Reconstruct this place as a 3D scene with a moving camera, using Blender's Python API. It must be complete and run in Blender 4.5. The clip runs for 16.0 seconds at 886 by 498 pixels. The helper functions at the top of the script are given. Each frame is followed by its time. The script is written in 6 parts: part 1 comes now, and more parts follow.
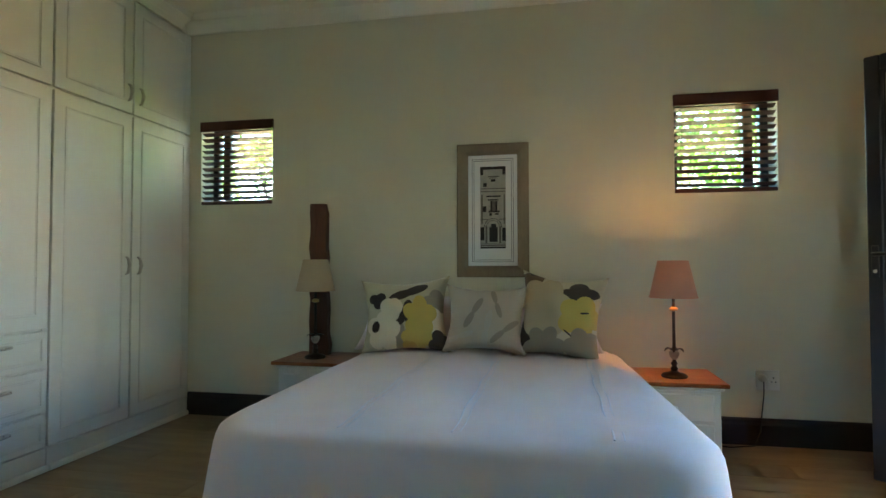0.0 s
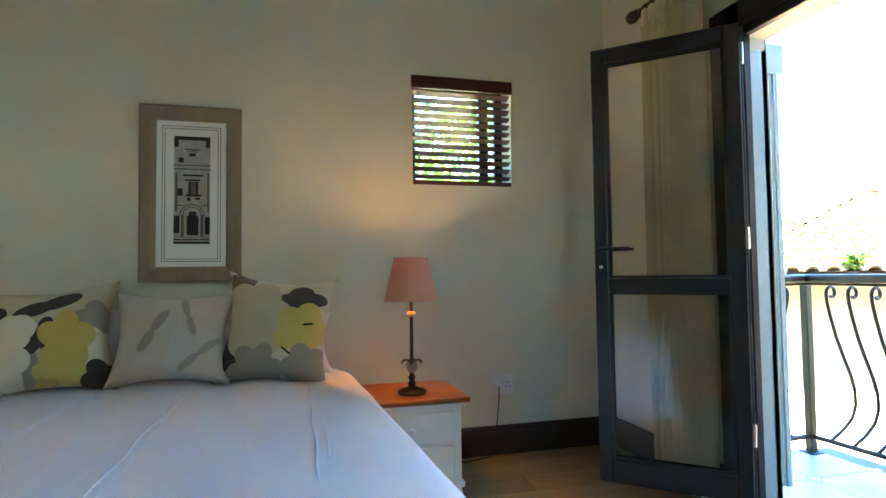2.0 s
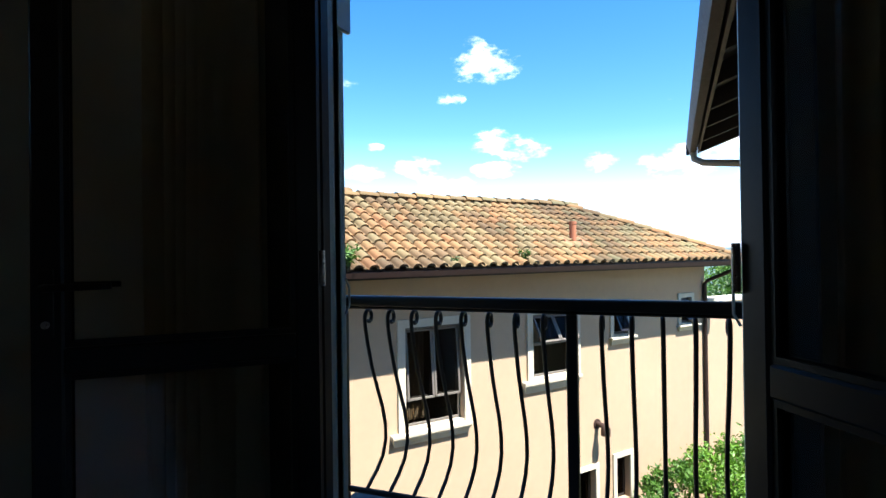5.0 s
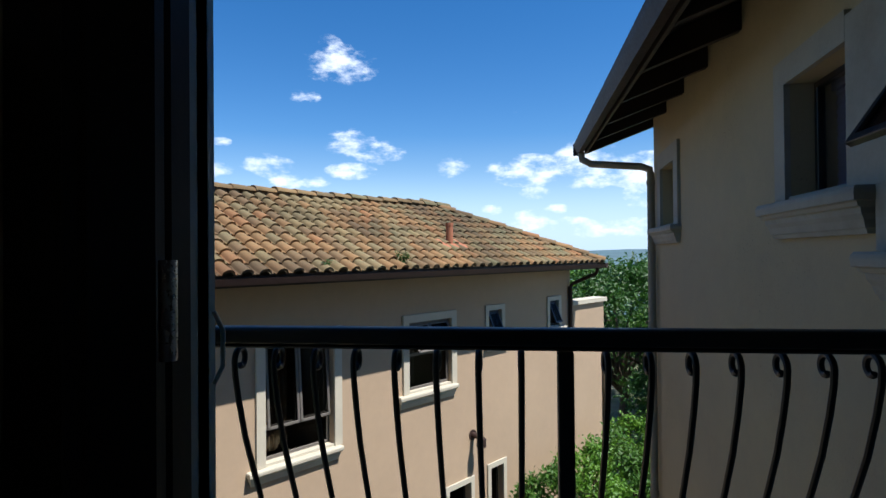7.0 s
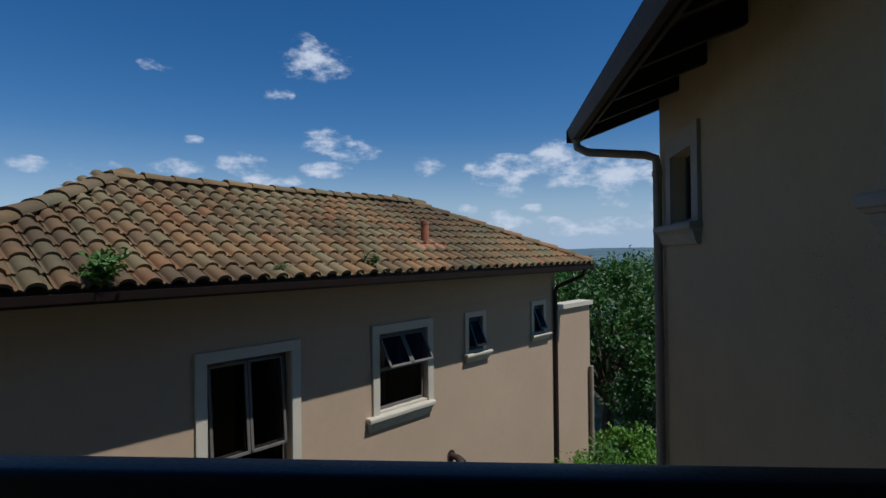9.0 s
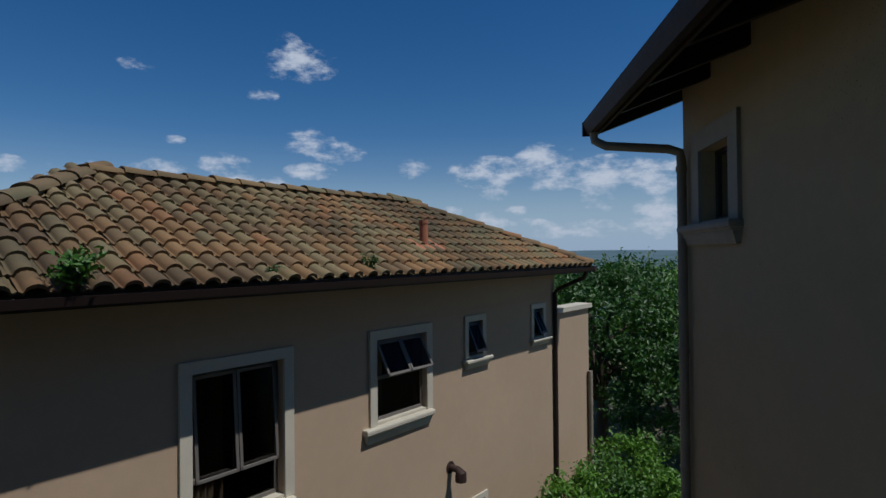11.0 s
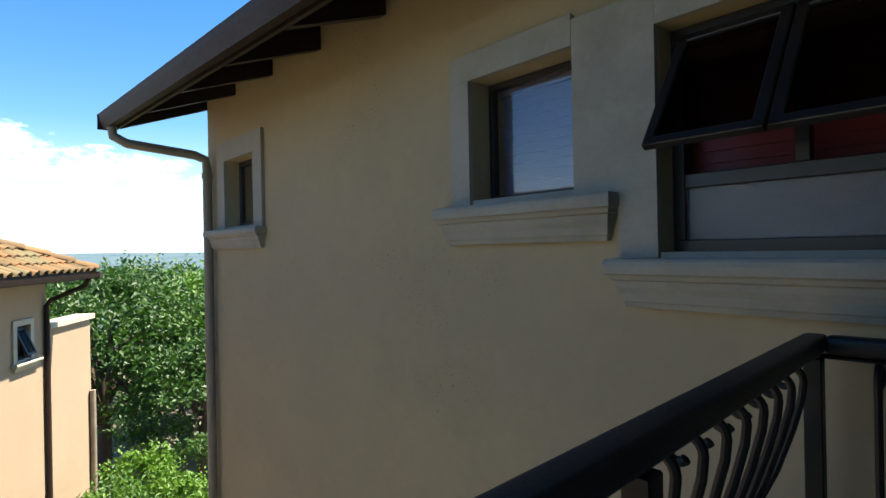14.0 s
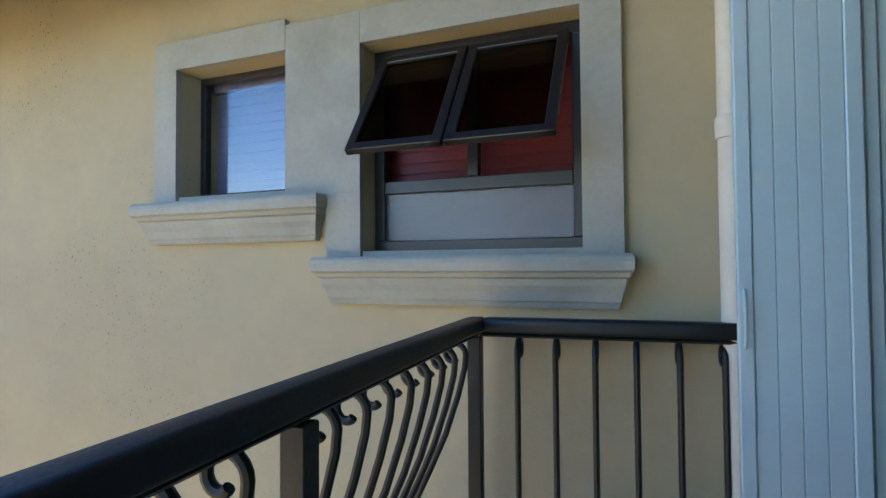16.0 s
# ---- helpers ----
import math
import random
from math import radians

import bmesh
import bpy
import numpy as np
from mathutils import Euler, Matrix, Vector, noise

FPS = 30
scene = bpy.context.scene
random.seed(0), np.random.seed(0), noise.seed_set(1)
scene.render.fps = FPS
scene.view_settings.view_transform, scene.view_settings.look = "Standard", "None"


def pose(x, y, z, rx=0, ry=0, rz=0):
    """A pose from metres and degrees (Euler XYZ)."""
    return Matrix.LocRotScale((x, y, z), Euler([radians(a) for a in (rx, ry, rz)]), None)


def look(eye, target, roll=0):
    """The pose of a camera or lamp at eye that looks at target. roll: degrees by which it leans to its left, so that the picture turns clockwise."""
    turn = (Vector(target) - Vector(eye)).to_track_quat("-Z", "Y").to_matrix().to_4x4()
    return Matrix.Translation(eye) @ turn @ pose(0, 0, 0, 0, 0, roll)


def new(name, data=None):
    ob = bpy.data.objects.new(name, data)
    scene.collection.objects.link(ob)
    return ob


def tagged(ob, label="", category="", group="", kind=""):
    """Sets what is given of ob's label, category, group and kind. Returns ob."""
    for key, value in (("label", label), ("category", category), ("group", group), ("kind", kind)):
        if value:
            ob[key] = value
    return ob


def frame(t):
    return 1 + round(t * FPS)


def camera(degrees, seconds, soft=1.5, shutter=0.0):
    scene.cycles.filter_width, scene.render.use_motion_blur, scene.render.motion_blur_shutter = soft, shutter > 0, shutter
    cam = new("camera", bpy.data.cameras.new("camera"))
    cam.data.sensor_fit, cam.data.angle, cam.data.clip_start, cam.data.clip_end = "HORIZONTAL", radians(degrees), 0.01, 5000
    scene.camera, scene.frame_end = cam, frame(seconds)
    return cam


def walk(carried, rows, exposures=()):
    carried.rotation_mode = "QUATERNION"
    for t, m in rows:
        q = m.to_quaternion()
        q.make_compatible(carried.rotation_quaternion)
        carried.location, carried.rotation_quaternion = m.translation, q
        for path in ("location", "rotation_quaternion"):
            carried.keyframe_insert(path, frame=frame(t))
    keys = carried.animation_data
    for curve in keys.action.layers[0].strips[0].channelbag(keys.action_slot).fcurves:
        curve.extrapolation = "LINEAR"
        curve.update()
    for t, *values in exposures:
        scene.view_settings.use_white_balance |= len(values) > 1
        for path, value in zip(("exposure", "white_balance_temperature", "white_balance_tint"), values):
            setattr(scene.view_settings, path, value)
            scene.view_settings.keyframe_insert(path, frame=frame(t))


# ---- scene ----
cam = camera(77.0, 16.0)
PATH = [
    (0, (2.805, 0.933, 1.016), (2.422, 2.895, 1.075), -0.1),
    (0.5, (2.81, 1.066, 0.998), (2.591, 3.053, 1.062), -0.1),
    (1, (2.807, 1.231, 1.019), (2.842, 3.23, 1.078), -0.2),
    (1.5, (2.806, 1.404, 1.001), (3.112, 3.379, 1.072), -0.5),
    (2, (2.927, 1.581, 0.968), (3.44, 3.512, 1.053), -0.7),
    (2.5, (2.959, 1.758, 0.996), (3.78, 3.58, 1.066), -1.0),
    (3, (2.86, 1.992, 1.061), (4.102, 3.559, 1.094), -0.1),
    (3.5, (2.954, 2.148, 1.09), (4.476, 3.445, 1.11), -0.2),
    (4, (3.145, 2.287, 1.102), (4.803, 3.406, 1.119), -0.3),
    (4.2, (3.246, 2.333, 1.105), (4.936, 3.403, 1.123), -0.4),
    (4.5, (3.372, 2.401, 1.108), (5.104, 3.4, 1.124), -0.2),
    (5, (3.568, 2.569, 1.129), (5.372, 3.431, 1.144), -0.8),
    (5.2, (3.638, 2.644, 1.132), (5.476, 3.433, 1.15), -0.8),
    (7.3, (4.452, 3.165, 1.144), (6.423, 3.504, 1.16), -0.5),
    (7.5, (4.585, 3.182, 1.133), (6.559, 3.504, 1.149), -0.5),
    (8, (4.821, 3.2, 1.161), (6.799, 3.498, 1.174), -0.6),
    (8.5, (5.009, 3.256, 1.153), (6.989, 3.538, 1.169), -0.6),
    (9, (5.211, 3.278, 1.179), (7.19, 3.565, 1.192), -0.7),
    (9.2, (5.255, 3.305, 1.161), (7.23, 3.619, 1.177), -0.7),
    (11.3, (5.618, 3.657, 1.167), (7.609, 3.841, 1.189), -0.5),
    (11.5, (5.6, 3.723, 1.155), (7.599, 3.771, 1.179), -0.5),
    (12, (5.606, 3.752, 1.152), (7.589, 3.488, 1.173), -0.5),
    (12.5, (5.55, 3.841, 1.175), (7.454, 3.23, 1.19), -0.9),
    (13, (5.52, 3.84, 1.196), (7.303, 2.934, 1.2), -1.2),
    (13.5, (5.491, 3.821, 1.189), (7.141, 2.692, 1.192), -1.1),
    (14, (5.457, 3.8, 1.183), (6.959, 2.479, 1.185), -1.1),
    (14.5, (5.421, 3.812, 1.156), (6.74, 2.308, 1.172), -0.7),
    (15, (5.382, 3.8, 1.146), (6.513, 2.151, 1.167), -0.6),
    (15.5, (5.378, 3.796, 1.12), (6.307, 2.026, 1.163), -0.5),
    (16, (5.342, 3.788, 1.104), (6.09, 1.934, 1.162), -0.4),
]
EXPOSURES = [(0.0, 6.12, 9100, 6), (1.0, 6.02, 8700, 6), (2.0, 6.47, 7900, 7), (3.0, 6.55, 7400, 8), (3.5, 4.59, 6800, 10), (4.0, 2.86, 6900, 10), (4.5, 2.34, 6600, 10), (5.0, 1.99, 6400, 10), (6.2, 1.14, 6200, 10), (7.5, 0.54, 6100, 10), (8.5, -0.01, 5950, 10), (9.2, -0.36, 5900, 10), (11.5, -0.54, 6000, 10), (12.0, -0.52, 6000, 10), (12.5, -0.12, 6200, 10), (13.0, 0.66, 6400, 10), (13.5, 1.29, 6800, 10), (14.0, 1.69, 7200, 10), (14.5, 2.24, 7500, 10), (15.0, 2.64, 7300, 10), (15.5, 3.09, 7200, 10), (16.0, 3.49, 7100, 10)]
walk(cam, [(t, look(eye, target, roll)) for t, eye, target, roll in PATH], EXPOSURES)
LAMP_WATTS = 0.017

# ---- world, sun and exposure ----
SUN_WAY = Vector((0.20, 0.632, -1.31)).normalized()
world = bpy.data.worlds.new("world")
scene.world = world
world.use_nodes = True


def clouds():
    """A clear summer sky with a few small white clouds."""
    nt = world.node_tree
    N, L = nt.nodes, nt.links
    bg = N["Background"]
    sky = N.new("ShaderNodeTexSky")
    sky.sky_type, sky.sun_disc = "NISHITA", False
    to_sun = -SUN_WAY
    sky.sun_elevation = math.asin(to_sun.z)
    sky.sun_rotation = math.atan2(to_sun.x, to_sun.y)
    sky.altitude, sky.air_density, sky.dust_density, sky.ozone_density = 800, 1.0, 0.12, 2.0
    co = N.new("ShaderNodeTexCoord")
    sep = N.new("ShaderNodeSeparateXYZ")
    L.new(co.outputs["Generated"], sep.inputs[0])

    def op(kind, a, b=None, c=None):
        n = N.new("ShaderNodeMath")
        n.operation = kind
        for i, v in enumerate((a, b, c)):
            if v is None:
                continue
            if isinstance(v, (int, float)):
                n.inputs[i].default_value = v
            else:
                L.new(v, n.inputs[i])
        return n.outputs[0]

    az = op("ARCTAN2", sep.outputs[1], sep.outputs[0])
    el = op("ARCSINE", sep.outputs[2])
    warp = N.new("ShaderNodeTexNoise")
    warp.inputs["Scale"].default_value, warp.inputs["Detail"].default_value = 19.0, 10.0
    warp.inputs["Roughness"].default_value = 0.62
    flat = N.new("ShaderNodeMapping")
    flat.inputs["Scale"].default_value = (1.0, 1.0, 2.1)
    L.new(co.outputs["Generated"], flat.inputs[0])
    L.new(flat.outputs[0], warp.inputs["Vector"])
    total = None
    for a, e, w, h, k in CLOUDS:
        u = op("DIVIDE", op("SUBTRACT", az, radians(a)), radians(1.3 * w))
        v = op("DIVIDE", op("SUBTRACT", el, radians(e)), radians(1.2 * h))
        r = op("SUBTRACT", 1.0, op("ADD", op("MULTIPLY", u, u), op("MULTIPLY", v, v)))
        r = op("MULTIPLY", op("MAXIMUM", r, 0.0), k)
        total = r if total is None else op("MAXIMUM", total, r)
    ragged = op("ADD", op("MULTIPLY", op("SQRT", total), 0.85), op("MULTIPLY", op("SUBTRACT", warp.outputs[0], 0.5), 3.6))
    dens = op("MULTIPLY", op("SUBTRACT", ragged, 0.42), op("MINIMUM", op("MULTIPLY", total, 6.0), 1.0))
    ramp = N.new("ShaderNodeMapRange")
    ramp.interpolation_type = "SMOOTHSTEP"
    ramp.inputs["From Min"].default_value, ramp.inputs["From Max"].default_value = 0.0, 1.1
    L.new(dens, ramp.inputs["Value"])
    mix = N.new("ShaderNodeMix")
    mix.data_type = "RGBA"
    L.new(ramp.outputs[0], mix.inputs["Factor"])
    deep = N.new("ShaderNodeHueSaturation")
    deep.inputs["Hue"].default_value = 0.503
    haze = N.new("ShaderNodeMapRange")
    for s, q in zip(("From Min", "From Max", "To Min", "To Max"), (radians(1), radians(12), 1.0, 1.36)):
        haze.inputs[s].default_value = q
    L.new(el, haze.inputs["Value"])
    L.new(haze.outputs[0], deep.inputs["Saturation"])
    L.new(sky.outputs[0], deep.inputs["Color"])
    low, veil = N.new("ShaderNodeMapRange"), N.new("ShaderNodeMix")
    low.interpolation_type, veil.data_type = "SMOOTHSTEP", "RGBA"
    for s, q in zip(("From Min", "From Max", "To Min", "To Max"), (radians(-1), radians(9), 0.9, 0.0)):
        low.inputs[s].default_value = q
    L.new(el, low.inputs["Value"])
    L.new(low.outputs[0], veil.inputs["Factor"])
    L.new(deep.outputs[0], veil.inputs["A"])
    veil.inputs["B"].default_value = (4.3, 5.9, 8.0, 1)
    L.new(veil.outputs["Result"], mix.inputs["A"])
    mix.inputs["B"].default_value = (7.8, 8.4, 9.4, 1)
    L.new(mix.outputs["Result"], bg.inputs[0])
    bg.inputs[1].default_value = 0.088


# azimuth, elevation, half width, half height in degrees and strength of each cloud
CLOUDS = (
    (21.0, 18.6, 3.4, 1.7, 1.2), (22.1, 19.6, 1.4, 1.5, 1.1), (24.8, 15.5, 1.6, 0.7, 0.8), (35.5, 16.9, 1.4, 0.7, 0.5), (20.0, 11.2, 2.4, 1.3, 1.3), (17.2, 10.3, 2.4, 1.1, 1.2), (20.0, 8.4, 2.2, 0.8, 1.2),
    (28.1, 8.7, 2.2, 1.1, 1.2), (25.2, 7.2, 2.6, 0.8, 1.3), (33.6, 8.2, 2.2, 0.9, 1.1), (40.4, 7.9, 1.9, 0.7, 0.9), (44.9, 7.7, 1.4, 0.7, 1.0), (32.3, 10.8, 0.8, 0.4, 0.9),
    (2.8, 14.7, 0.6, 1.1, 0.6), (9.6, 8.7, 1.6, 1.1, 0.7), (1.2, 6.0, 1.4, 0.7, 1.2), (1.8, 8.3, 3.8, 1.5, 1.5), (-4.0, 8.7, 3.2, 2.2, 1.6), (-9.5, 7.9, 3.9, 1.6, 1.5), (-13.5, 7.3, 4.6, 1.9, 1.5), (-9.0, 5.3, 1.7, 1.2, 1.2),
    (1.8, 3.4, 2.2, 1.0, 1.4), (5.7, 4.4, 1.1, 0.5, 1.1), (-0.8, 4.4, 1.1, 0.5, 1.1), (-1.8, 3.1, 2.1, 0.5, 1.2), (-6.5, 2.4, 6.0, 0.9, 1.1), (-14.7, 4.3, 2.2, 1.1, 1.1), (-14.1, 2.4, 3.8, 1.1, 1.1), (-24.0, 6.5, 5.0, 2.2, 1.2),
)
clouds()
sun = new("sun", bpy.data.lights.new("sun", "SUN"))
sun.data.energy, sun.data.angle, sun.data.color = 5.0, radians(0.53), (1.0, 0.955, 0.88)
sun.matrix_world = look(tuple(-60 * SUN_WAY), (0, 0, 0))

# ---- helpers of this scene ----
BASE = {}


def thing(name, m, label, category, group="", kind="", local=False):
    """An Empty at the thing's base. With local, its parts are given in its own frame, else in the world's."""
    ob = new(name)
    ob.empty_display_size = 0.1
    m = m if isinstance(m, Matrix) else Matrix.Translation(m)
    ob.matrix_basis = m
    BASE[ob] = Matrix() if local else m.inverted()
    return tagged(ob, label, category, group, kind)


def mesh_of(name, bm, material, smooth=False):
    me = bpy.data.meshes.new(name)
    bm.to_mesh(me)
    bm.free()
    for m in material if isinstance(material, (list, tuple)) else [material]:
        me.materials.append(m)
    if smooth:
        me.polygons.foreach_set("use_smooth", [True] * len(me.polygons))
        me.set_sharp_from_angle(angle=radians(38))
    return me


def part(name, bm, material, parent, label="", smooth=False, kind=""):
    """One mesh under a thing or under a part of it."""
    root = parent if parent in BASE else parent.parent
    bm.transform(BASE[root])
    ob = new(name, mesh_of(name, bm, material, smooth))
    ob.parent = parent
    return tagged(ob, label, "", "", kind)


def solid(name, bm, material, label="", category="", group="", kind="", smooth=False):
    return tagged(new(name, mesh_of(name, bm, material, smooth)), label, category, group, kind)


def B():
    return bmesh.new()


def bx(bm, x0, x1, y0, y1, z0, z1, bevel=0.0, m=None, seg=1):
    """Adds a box, with its edges rounded by bevel."""
    r = bmesh.ops.create_cube(bm, size=1, matrix=Matrix.LocRotScale(((x0 + x1) / 2, (y0 + y1) / 2, (z0 + z1) / 2), None, (abs(x1 - x0), abs(y1 - y0), abs(z1 - z0))))
    vs = r["verts"]
    if bevel:
        es = list({e for v in vs for e in v.link_edges})
        out = bmesh.ops.bevel(bm, geom=es, offset=bevel, segments=seg, affect="EDGES", profile=0.5)
        vs = list({v for f in out["faces"] for v in f.verts} | {v for v in vs if v.is_valid})
    if m is not None:
        bmesh.ops.transform(bm, matrix=m, verts=vs)
    return bm


def ring(bm, pts):
    return [bm.verts.new(p) for p in pts]


def bridge(bm, a, b, closed=True):
    n = len(a)
    for i in range(n if closed else n - 1):
        j = (i + 1) % n
        bm.faces.new((a[i], a[j], b[j], b[i]))


def lathe(bm, profile, seg=20, m=None, cap=True):
    """Turns a profile of (radius, z) about the z axis."""
    m = m or Matrix()
    rows = [ring(bm, [m @ Vector((r * math.cos(2 * math.pi * i / seg), r * math.sin(2 * math.pi * i / seg), z)) for i in range(seg)]) for r, z in profile]
    for a, b in zip(rows, rows[1:]):
        bridge(bm, a, b)
    if cap:
        bm.faces.new(list(reversed(rows[0])))
        bm.faces.new(rows[-1])
    return bm


def tube(bm, pts, r, seg=8, flat=1.0):
    """A rod along points; r may be a list."""
    pts = [Vector(p) for p in pts]
    rows = []
    up = None
    for i, p in enumerate(pts):
        d = (pts[min(i + 1, len(pts) - 1)] - pts[max(i - 1, 0)]).normalized()
        if up is None:
            up = Vector((0, 0, 1)) if abs(d.z) < 0.9 else Vector((1, 0, 0))
        side = d.cross(up).normalized()
        up = side.cross(d).normalized()
        q = r[i] if isinstance(r, (list, tuple)) else r
        rows.append(ring(bm, [p + q * (math.cos(2 * math.pi * k / seg) * side + flat * math.sin(2 * math.pi * k / seg) * up) for k in range(seg)]))
    for a, b in zip(rows, rows[1:]):
        bridge(bm, a, b)
    bm.faces.new(list(reversed(rows[0])))
    bm.faces.new(rows[-1])
    return bm


def prism(bm, outline, a0, a1, put):
    """Extrudes a closed outline of (p, q) from a0 to a1; put(a, p, q) gives the place."""
    r0, r1 = ring(bm, [put(a0, p, q) for p, q in outline]), ring(bm, [put(a1, p, q) for p, q in outline])
    bridge(bm, r0, r1)
    bm.faces.new(list(reversed(r0)))
    bm.faces.new(r1)
    bmesh.ops.recalc_face_normals(bm, faces=bm.faces[:])
    return bm


def holed(bm, u0, u1, z0, z1, t0, t1, holes, put):
    """A wall slab with rectangular openings (ua, ub, za, zb); put(u, t, z) gives the place. Only outer faces and reveals are made."""
    us = sorted({u0, u1, *[h[0] for h in holes], *[h[1] for h in holes]})
    zs = sorted({z0, z1, *[h[2] for h in holes], *[h[3] for h in holes]})

    def full(i, j):
        if not (0 <= i < len(us) - 1 and 0 <= j < len(zs) - 1):
            return False
        cu, cz = (us[i] + us[i + 1]) / 2, (zs[j] + zs[j + 1]) / 2
        return not any(h[0] < cu < h[1] and h[2] < cz < h[3] for h in holes)

    made = {}

    def v(i, t, j):
        if (i, t, j) not in made:
            made[i, t, j] = bm.verts.new(put(us[i], t, zs[j]))
        return made[i, t, j]

    for i in range(len(us) - 1):
        for j in range(len(zs) - 1):
            if not full(i, j):
                continue
            for t in (t0, t1):
                bm.faces.new((v(i, t, j), v(i + 1, t, j), v(i + 1, t, j + 1), v(i, t, j + 1)))
            for di, dj, a, b in ((-1, 0, (i, j), (i, j + 1)), (1, 0, (i + 1, j), (i + 1, j + 1)), (0, -1, (i, j), (i + 1, j)), (0, 1, (i, j + 1), (i + 1, j + 1))):
                if not full(i + di, j + dj):
                    bm.faces.new((v(a[0], t0, a[1]), v(b[0], t0, b[1]), v(b[0], t1, b[1]), v(a[0], t1, a[1])))
    bmesh.ops.recalc_face_normals(bm, faces=bm.faces[:])
    return bm


# ---- materials ----
def mat(name, col, rough=0.6, metal=0.0, var=0.1, scale=3.0, bump=0.1, bscale=80.0, col2=None, spec=0.5, stain=0.0, rand=0.0, stretch=(1, 1, 1), sheen=0.0, speck=0.0):
    """A surface with grain at two scales; col2 is mixed in by the large noise; stain darkens in blots; rand varies from piece to piece."""
    m = bpy.data.materials.new(name)
    m.use_nodes = True
    nt = m.node_tree
    N, L = nt.nodes, nt.links
    p = N["Principled BSDF"]
    co = N.new("ShaderNodeTexCoord")
    mp = N.new("ShaderNodeMapping")
    mp.inputs["Scale"].default_value = stretch
    L.new(co.outputs["Object"], mp.inputs[0])

    def noise_tex(s, d=5.0, r=0.6):
        n = N.new("ShaderNodeTexNoise")
        n.inputs["Scale"].default_value, n.inputs["Detail"].default_value, n.inputs["Roughness"].default_value = s, d, r
        L.new(mp.outputs[0], n.inputs["Vector"])
        return n

    def mixed(f, a, b, kind="MIX"):
        x = N.new("ShaderNodeMix")
        x.data_type, x.blend_type = "RGBA", kind
        for s, v in (("Factor", f), ("A", a), ("B", b)):
            if isinstance(v, (int, float)):
                x.inputs[s].default_value = v
            elif isinstance(v, tuple):
                x.inputs[s].default_value = (*v, 1)
            else:
                L.new(v, x.inputs[s])
        return x.outputs["Result"]

    def ramp(v, a, b, lo=0.0, hi=1.0):
        r = N.new("ShaderNodeMapRange")
        for s, q in zip(("From Min", "From Max", "To Min", "To Max"), (a, b, lo, hi)):
            r.inputs[s].default_value = q
        L.new(v, r.inputs["Value"])
        return r.outputs[0]

    big, small = noise_tex(scale), noise_tex(scale * 14, 3.0)
    c = mixed(ramp(big.outputs[0], 0.35, 0.65), col, col2 or tuple(x * (1 - var) for x in col))
    c = mixed(var, c, small.outputs[0], "OVERLAY")
    if stain:
        c = mixed(ramp(noise_tex(scale * 0.45, 8.0, 0.7).outputs[0], 0.52, 0.75, 0.0, stain), c, tuple(x * 0.35 for x in col))
    if speck:
        dots = N.new("ShaderNodeMath")
        dots.operation = "MULTIPLY"
        L.new(ramp(noise_tex(80, 2.0).outputs[0], 0.665, 0.69, 0.0, speck), dots.inputs[0])
        L.new(ramp(noise_tex(0.8, 3.0).outputs[0], 0.50, 0.62), dots.inputs[1])
        c = mixed(dots.outputs[0], c, (0.02, 0.018, 0.014))
    if rand:
        info = N.new("ShaderNodeObjectInfo")
        c = mixed(1.0, c, ramp(info.outputs["Random"], 0, 1, 1 - rand, 1 + rand), "MULTIPLY")
    L.new(c, p.inputs["Base Color"])
    L.new(ramp(small.outputs[0], 0.3, 0.7, max(0.02, rough - 0.07), min(1.0, rough + 0.07)), p.inputs["Roughness"])
    p.inputs["Metallic"].default_value = metal
    p.inputs["Specular IOR Level"].default_value = spec
    if sheen:
        p.inputs["Sheen Weight"].default_value = sheen
    if bump:
        bp = N.new("ShaderNodeBump")
        bp.inputs["Strength"].default_value, bp.inputs["Distance"].default_value = bump, 0.004
        L.new(noise_tex(bscale, 4.0).outputs[0], bp.inputs["Height"])
        L.new(bp.outputs[0], p.inputs["Normal"])
    return m


